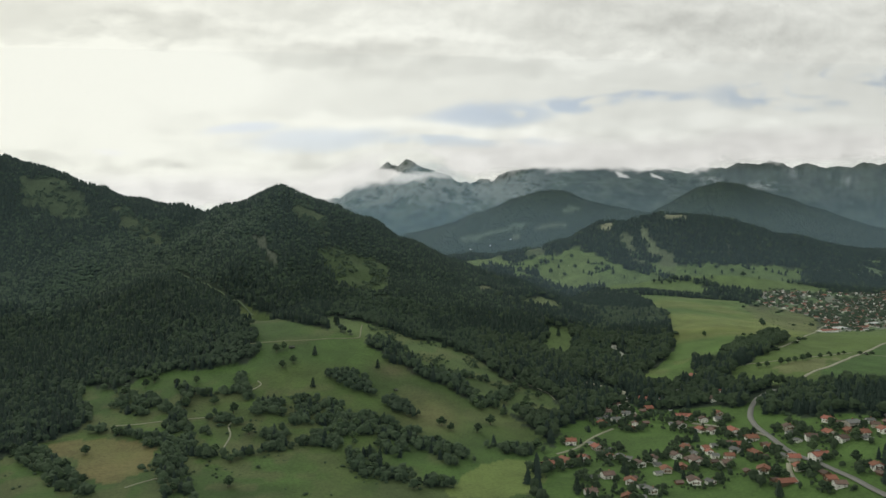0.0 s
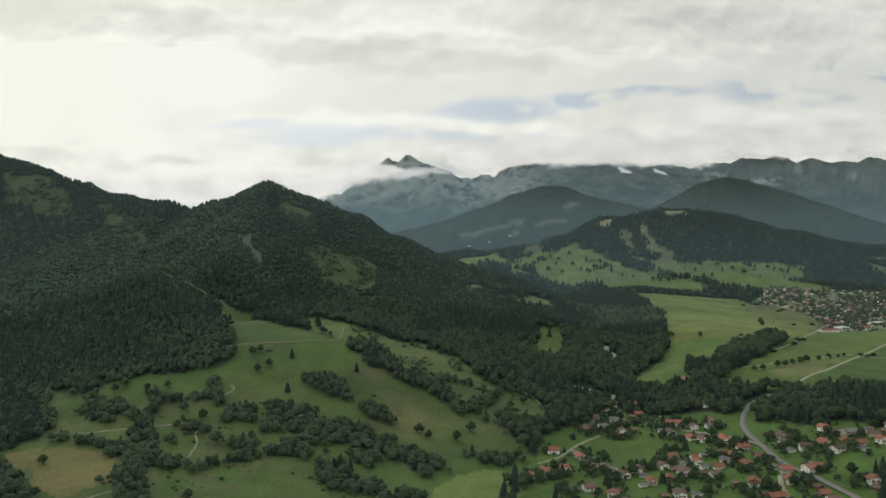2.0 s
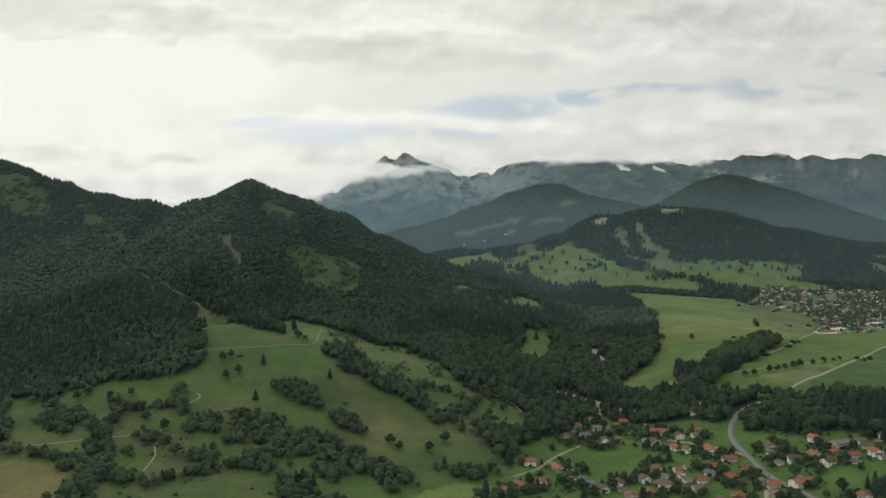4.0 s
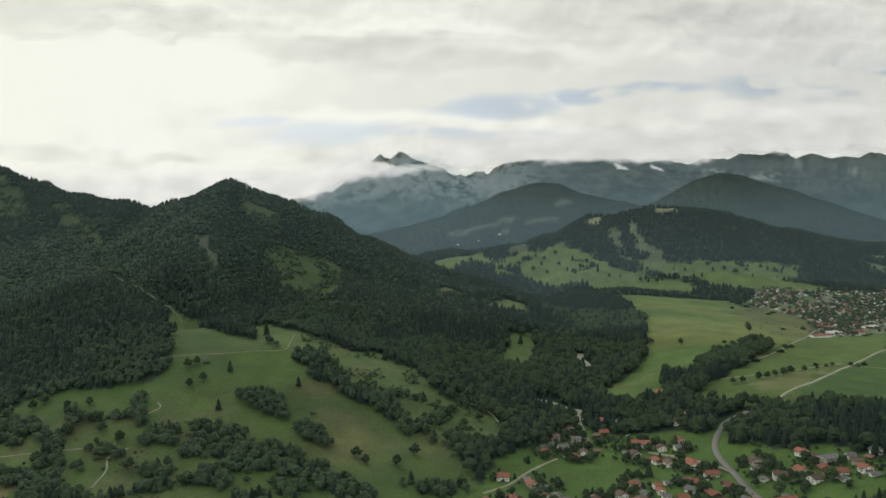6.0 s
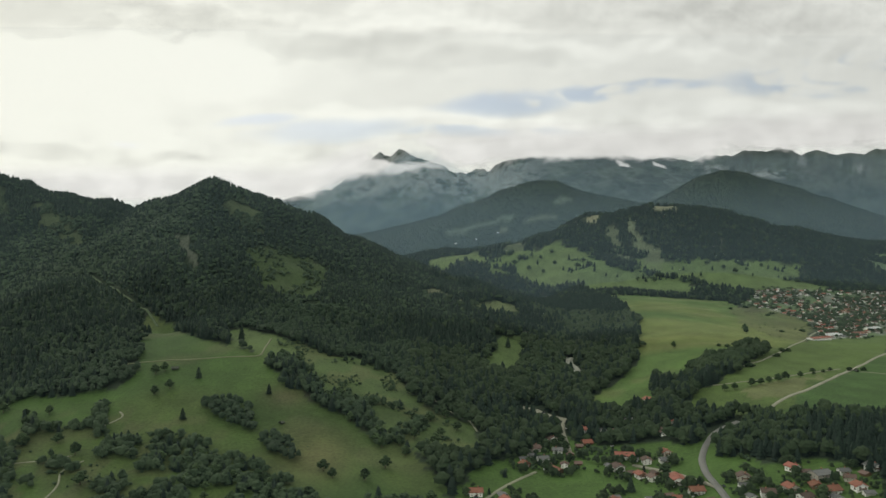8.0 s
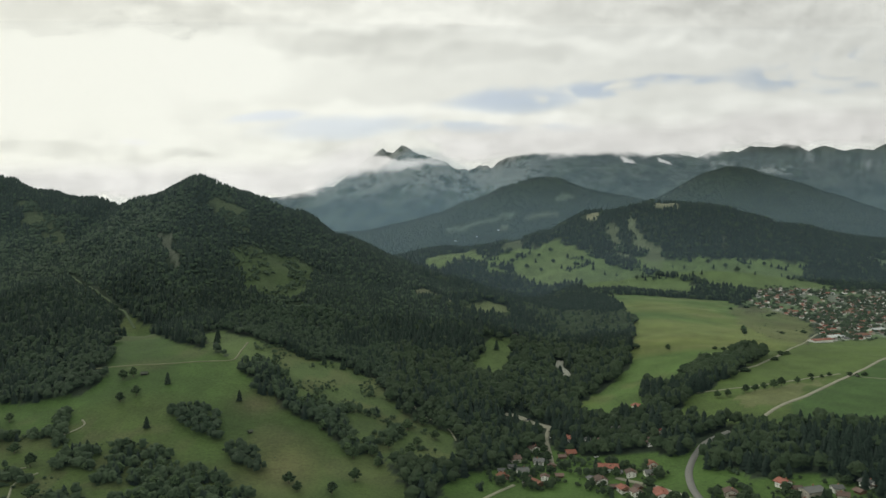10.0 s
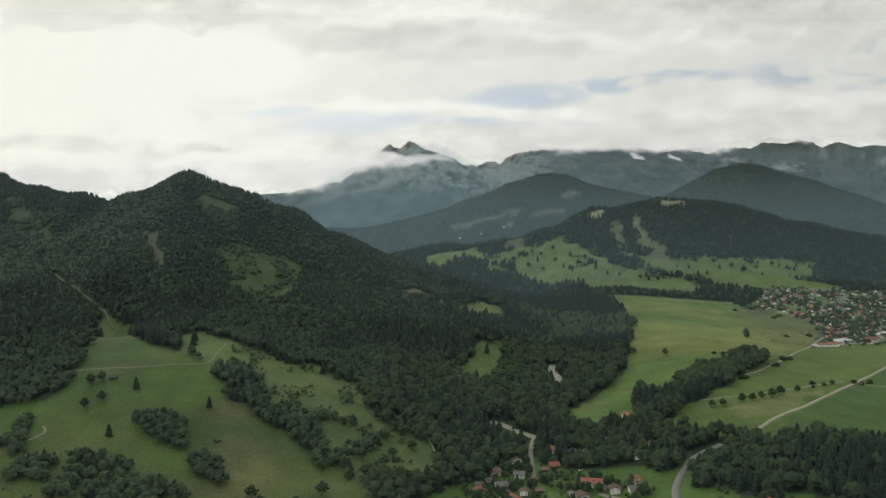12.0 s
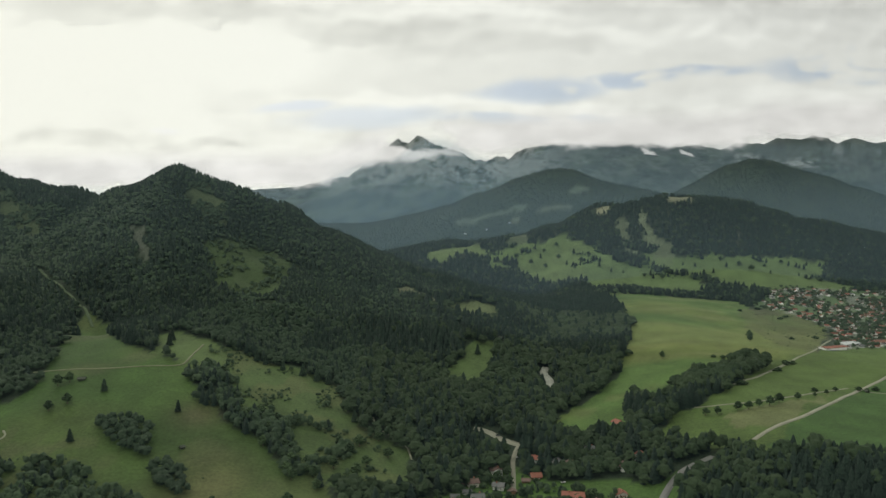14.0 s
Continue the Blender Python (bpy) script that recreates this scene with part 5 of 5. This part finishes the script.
STYLES = {
    "red": [house("house", 12, 10, 5.4, 26, PLASTER, TILE_RED, "white plastered house with a red tiled gable roof", True),
            house("house", 10.5, 9, 5.0, 28, CREAM, TILE_RED, "cream plastered house with a red tiled roof"),
            house("house", 9.5, 8.5, 3.4, 30, TIMBER, TILE_RED, "timber-clad house with a red tiled roof", False, False)],
    "big_red": [house("farmhouse", 19, 11, 5.6, 24, PLASTER, TILE_RED, "long white farmhouse with a wide red tiled roof"),
                house("barn", 17, 9, 4.2, 26, TIMBER, TILE_RED, "long timber barn with a red tiled roof", False, False, False, False)],
    "brown": [house("house", 12, 9.5, 5.4, 25, PLASTER, TILE_BROWN, "white plastered house with a dark brown tiled roof"),
              house("house", 10, 9, 5.0, 27, CREAM, TILE_BROWN, "cream plastered house with a brown tiled roof"),
              house("house", 11, 8.5, 3.6, 30, PLASTER, TILE_GREY, "low white house with a grey tiled roof", False, False)],
    "big_brown": [house("farmhouse", 18, 12, 5.6, 24, PLASTER, TILE_BROWN, "large white farmhouse with a brown tiled roof"),
                  house("farmhouse", 17, 11, 6.4, 22, CREAM, TILE_GREY, "large cream house with a grey tiled roof")],
    "white": [house("house", 11, 9, 5.4, 25, PLASTER, TILE_BROWN, "bright white house with a brown tiled roof", False, False),
              house("house", 10, 9, 5.2, 26, PLASTER, TILE_RED, "bright white house with a red tiled roof", False, True),
              house("house", 10, 8.5, 5.0, 24, PLASTER, TILE_GREY, "bright white house with a grey tiled roof", False, True)],
}
BUILT = {}
ALL_HOMES = HOUSES_RED + HOUSES_BIG_RED + HOUSES_BROWN + HOUSES_BIG_BROWN + HOUSES_WHITE + HOUSES_WOOD + HOUSES_WOOD_WHITE


def settle(style, x, y, group, turn=None):
    """Stands a house of that style on the ground."""
    master = STYLES[style][BUILT.get(style, 0) % len(STYLES[style])]
    first = BUILT.get(style, 0) < len(STYLES[style])
    BUILT[style] = BUILT.get(style, 0) + 1
    if turn is None:
        turn = chance.choice((-95, -80, -108, -70, 12, 168)) + chance.uniform(-12, 12)
    around = [float(height(x + dx, y + dy)) for dx in (-6, 0, 6) for dy in (-6, 0, 6)]
    close = min([math.hypot(x - a, y - b) for a, b in ALL_HOMES if (a, b) != (x, y)])
    size = min(1.0, max(0.72, close / 17))
    m = pose(x, y, sum(around) / 9, 0, 0, turn) @ Matrix.Diagonal((size, size, size, 1))
    if first:
        master.matrix_basis = m
        return tagged(master, group=group)
    keep = master.scale.copy()
    master.scale = (1, 1, 1)
    ob = copy_thing(master, m)
    master.scale = keep
    return tagged(ob, group=group)


for style, places in (("red", HOUSES_RED), ("big_red", HOUSES_BIG_RED), ("brown", HOUSES_BROWN), ("big_brown", HOUSES_BIG_BROWN), ("white", HOUSES_WHITE), ("red", HOUSES_WOOD), ("white", HOUSES_WOOD_WHITE)):
    for x, y in places:
        settle(style, x, y, "village houses")

# sheds and garages behind the houses
sheds = [house("shed", 7, 5.5, 2.8, 24, TIMBER, TILE_BROWN, "small timber shed with a brown roof", False, False, False, False), house("garage", 7.5, 6, 2.9, 20, PLASTER, TILE_GREY, "small white garage with a grey roof", False, False, False, False)]
homes = HOUSES_RED + HOUSES_BIG_RED + HOUSES_BROWN + HOUSES_BIG_BROWN + HOUSES_WHITE
put = []
for x, y in homes:
    t, d = chance.uniform(0, 6.28), chance.uniform(11, 14)
    px, py = x + d * math.cos(t), y + d * math.sin(t)
    if min(math.hypot(px - a, py - b) for a, b in homes + put) < 10.5 or min(float(away(np.array([px]), np.array([py]), lane)[0]) for lane in (MAIN_ROAD, VILLAGE_LANE, LANE, VILLAGE_LANE_SOUTH)) < 7:
        continue
    m = pose(px, py, float(height(px, py)), 0, 0, chance.choice((10, 100)) + chance.uniform(-12, 12))
    if len(put) < 2:
        ob = sheds[len(put)]
        ob.matrix_basis = m
    else:
        ob = copy_thing(sheds[len(put) % 2], m)
    tagged(ob, category="shed", group="village sheds")
    put.append((px, py))

for i, (x, y) in enumerate(HUTS):
    hut = house("hut", (7, 3.5, 4, 8)[i % 4], (5, 2.8, 3, 6)[i % 4], 2.2, 26, HUT_WOOD, HUT_WOOD, "small weathered timber hay hut on the meadow", False, False, False, False)
    hut.matrix_basis = pose(x, y, float(height(x, y)), 0, 0, 15 + 40 * i)
    tagged(hut, category="hut", group="hay huts")
for x, y in FIELD_BUSHES:
    for _ in range(2):
        plant("bush", x + chance.uniform(-6, 6), y + chance.uniform(-4, 4), chance.uniform(3, 5.5), "dark leafy bush on the open meadow", "meadow bushes", 1.6)
for x, y in LANE_SHRUBS:
    plant("bush", x, y, chance.uniform(3, 5), "leafy bush beside the field road", "roadside bushes", 1.4)

# the farther village: smaller share of detail, many roofs
FAR_STYLES = [house("house", 12, 9, 3.9, 27, PLASTER, roof, label, False, False, False, False) for roof, label in
              ((TILE_RED, "distant white house with a red roof"), (TILE_BROWN, "distant white house with a brown roof"), (TILE_GREY, "distant white house with a grey roof"))]
FAR_STYLES.append(house("house", 15, 10, 4.6, 25, CREAM, TILE_RED, "distant cream house with a red roof", False, False, False, False))
places = []
spots = random.Random(5)
for _ in range(6000):
    x, y = spots.uniform(690, 1220), spots.uniform(1400, 2130)
    if len(places) < 300 and bool(inside(np.array([x]), np.array([y]), VILLAGE_FAR)[0]) and all(math.hypot(x - p, y - q) > 13.0 for p, q in places) and spots.random() < 0.2 + 0.8 * float(grain(np.array([x]), np.array([y]), 90, 40)[0] > 0.42):
        places.append((x, y))
for i, (x, y) in enumerate(places):
    style = i % 4 if i < 4 else spots.choice((0, 0, 1, 1, 1, 2, 3))
    size = spots.uniform(0.6, 0.88)
    m = pose(x, y, float(height(x, y)), 0, 0, spots.choice((5, 95)) + spots.uniform(-20, 20)) @ Matrix.Diagonal((size, size, size, 1))
    if i < 4:
        FAR_STYLES[style].matrix_basis = m
        tagged(FAR_STYLES[style], group="far village houses")
    else:
        keep = FAR_STYLES[style].scale.copy()
        FAR_STYLES[style].scale = (1, 1, 1)
        tagged(copy_thing(FAR_STYLES[style], m), group="far village houses")
        FAR_STYLES[style].scale = keep
for x, y in FAR_FARMS:
    tagged(copy_thing(FAR_STYLES[2], pose(x, y, float(height(x, y)), 0, 0, 10)), "distant white farmhouse on the slope", group="far farmhouses")
green = np.array([(x + chance.uniform(-13, 13), y + chance.choice((9, 12, -13)), chance.uniform(4.5, 8.5)) for x, y in places for _ in range(3)])
scatter("village_trees", "dark trees between the distant village houses", BROAD_FAR, green[:, 0], green[:, 1], green[:, 2], LEAF, 77, spread=1.1, soft=True)
for (x, y), long, wide, mat, turn, label in (((690, 1420), 46, 14, TILE_RED, 26, "long low hall with a red roof"), ((728, 1462), 40, 18, METAL_ROOF, 30, "long pale green metal-roofed hall"),
                                             ((790, 1500), 38, 16, TILE_RED, 30, "long hall with a red tiled roof"), ((845, 1560), 34, 15, METAL_ROOF, 30, "pale hall with a metal roof")):
    hall = house("hall", long, wide, 4.5, 14, PLASTER, mat, label, False, False, False, False)
    hall.matrix_basis = pose(x, y, float(height(x, y)), 0, 0, turn)
    tagged(hall, category="hall")

# trees in the gardens
gardens = HOUSES_RED + HOUSES_BIG_RED + HOUSES_BROWN + HOUSES_BIG_BROWN + HOUSES_WHITE
for x, y in gardens:
    for _ in range(chance.choice((1, 2, 2, 3))):
        t, d = chance.uniform(0, 6.28), chance.uniform(9, 13)
        px, py = x + d * math.cos(t), y + d * math.sin(t)
        if min(math.hypot(px - a, py - b) for a, b in gardens + put) < 8 or float(away(np.array([px]), np.array([py]), MAIN_ROAD)[0]) < 7:
            continue
        kind = chance.choice(("broad", "broad", "bush", "spruce"))
        plant(kind, px, py, chance.uniform(3, 4.5) if kind == "bush" else chance.uniform(6, 11), {"broad": "leafy garden tree beside a house", "bush": "garden bush beside a house", "spruce": "dark spruce in a garden"}[kind], "garden plants", 1.15)


# hedges, fruit trees and shrubs that fill the gardens
spots = random.Random(19)
green = []
for _ in range(12000):
    x, y = spots.uniform(90, 480), spots.uniform(600, 1010)
    p, q = np.array([x]), np.array([y])
    near = min(math.hypot(x - a, y - b) for a, b in gardens + put)
    if 8 < near < 17 and float(grain(p, q, 16, 71)[0]) > 0.4 and not wooded(p, q)[0] and min(float(away(p, q, lane)[0]) for lane in (MAIN_ROAD, LANE, VILLAGE_LANE, VILLAGE_LANE_SOUTH, SIDE_ROAD)) > 6 and all(abs(x - a) + abs(y - b) > 4 for a, b, _ in green[-60:]):
        green.append((x, y, spots.choice((spots.uniform(2, 4.5), spots.uniform(4, 9.5)))))
green = np.array(green[:760])
scatter("garden_trees", "dark green trees and hedges filling the village gardens", BROAD_MID, green[:, 0], green[:, 1], green[:, 2], LEAF, 78, spread=1.1, soft=True)


# ---- parked cars ----
def car(mat, label):
    root = new("car")
    bm = bmesh.new()
    body = [(-2.1, 0.35), (2.1, 0.35), (2.15, 0.75), (1.1, 0.95), (-2.1, 0.98)]
    for s in (-1, 1):
        body_ring = [bm.verts.new((x, s * 0.85, z)) for x, z in body]
        bm.faces.new(body_ring)
    bm.verts.ensure_lookup_table()
    for i in range(5):
        bm.faces.new((bm.verts[i], bm.verts[(i + 1) % 5], bm.verts[5 + (i + 1) % 5], bm.verts[5 + i]))
    bmesh.ops.recalc_face_normals(bm, faces=bm.faces)
    part("body", bm, mat, root)
    bm = bmesh.new()
    cabin = box(bm, -0.5, 0, 1.2, 2.5, 1.5, 0.5)
    for v in cabin:
        if v.co.z > 1.2:
            v.co.x = -0.5 + (v.co.x + 0.5) * 0.7
            v.co.y *= 0.85
    part("cabin_glass", bm, GLASS, root, "dark car windows")
    for x in (-1.3, 1.3):
        for y in (-0.85, 0.85):
            bm = bmesh.new()
            cone(bm, (x, y - 0.1, 0.32), (x, y + 0.1, 0.32), 0.32, 0.32, 12)
            part("wheel", bm, RUBBER, root)
    return tagged(root, label, "car")


cars = [car(PAINT_WHITE, "white car parked by the lane"), car(PAINT_DARK, "dark car parked by the lane")]
for i, (x, y, turn) in enumerate(((126, 818, 20), (132, 812, 30), (196, 880, 80), (330, 790, 95), (232, 994, 70), (214, 1048, 10), (268, 930, 40), (322, 735, 92))):
    m = pose(x, y, float(height(x, y)) + 0.4, 0, 0, turn)
    if i < 2:
        cars[i].matrix_basis = m
    else:
        copy_thing(cars[i % 2], m)


# ---- vapour: cloud on the range, blue-tinted sheets added to imitate haze down the valley ----
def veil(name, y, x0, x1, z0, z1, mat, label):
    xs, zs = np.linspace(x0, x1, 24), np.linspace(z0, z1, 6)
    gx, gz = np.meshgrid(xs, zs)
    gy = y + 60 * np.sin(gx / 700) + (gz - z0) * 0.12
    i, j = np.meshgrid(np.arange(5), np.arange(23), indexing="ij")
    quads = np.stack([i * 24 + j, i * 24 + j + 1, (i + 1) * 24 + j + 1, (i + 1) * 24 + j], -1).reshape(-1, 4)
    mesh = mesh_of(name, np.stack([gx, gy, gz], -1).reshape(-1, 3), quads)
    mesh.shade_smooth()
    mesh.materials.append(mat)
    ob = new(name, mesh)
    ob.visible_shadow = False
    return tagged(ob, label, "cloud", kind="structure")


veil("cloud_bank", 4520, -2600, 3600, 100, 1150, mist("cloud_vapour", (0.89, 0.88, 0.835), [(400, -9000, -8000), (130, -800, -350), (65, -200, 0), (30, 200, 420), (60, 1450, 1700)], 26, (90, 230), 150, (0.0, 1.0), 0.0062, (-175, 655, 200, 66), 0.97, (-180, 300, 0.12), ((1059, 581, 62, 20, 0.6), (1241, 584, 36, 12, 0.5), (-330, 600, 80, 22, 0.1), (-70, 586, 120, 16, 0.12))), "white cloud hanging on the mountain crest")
# flat pale-blue sheets stand in for haze and lift the tones behind them
veil("haze", 4080, -2600, 3600, -40, 800, mist("far_haze", (0.36, 0.55, 0.70), [(375, -9000, -8000), (130, -720, -380), (115, -330, -100), (-100, -60, 200), (75, 250, 520)], 40, (-30, 18), 60, (0.27, 0.27), 0.002, clears=(0, 1100, 0.52)), "thin blue-tinted sheet imitating haze before the range")
veil("haze", 2960, -1800, 2600, -40, 700, mist("near_haze", (0.35, 0.53, 0.67), [(-460, -9000, -8000), (360, -560, -330)], 40, (350, 580), 60, (0.22, 0.22), 0.002, clears=(300, 1300, 0.85)), "thin blue-tinted sheet imitating haze in the far valley")
veil("haze", 1985, -300, 1900, -40, 420, mist("valley_haze", (0.40, 0.585, 0.76), [(-100, -9000, -8000)], 40, (240, 440), 60, (0.07, 0.07), 0.002, clears=(300, 1100, 0.75)), "very thin tinted sheet imitating haze before the wooded hill")
veil("haze", 1330, -1500, 900, -40, 520, mist("hill_haze", (0.40, 0.585, 0.76), [(75, -9000, -8000), (115, -720, -420), (-150, -200, 330)], 75, (500, 600), 40, (0.0, 0.036), 0.002), "very thin tinted sheet imitating haze before the hillside")
# added sheet that lifts the dark tones of everything beyond the valley mouth
veil("haze", 500, -700, 900, -60, 420, mist("near_air", (0.40, 0.585, 0.76), [(-400, -9000, -8000)], 40, (700, 800), 40, (0.014, 0.014), 0.002), "faint tinted sheet lifting dark tones over the valley mouth")
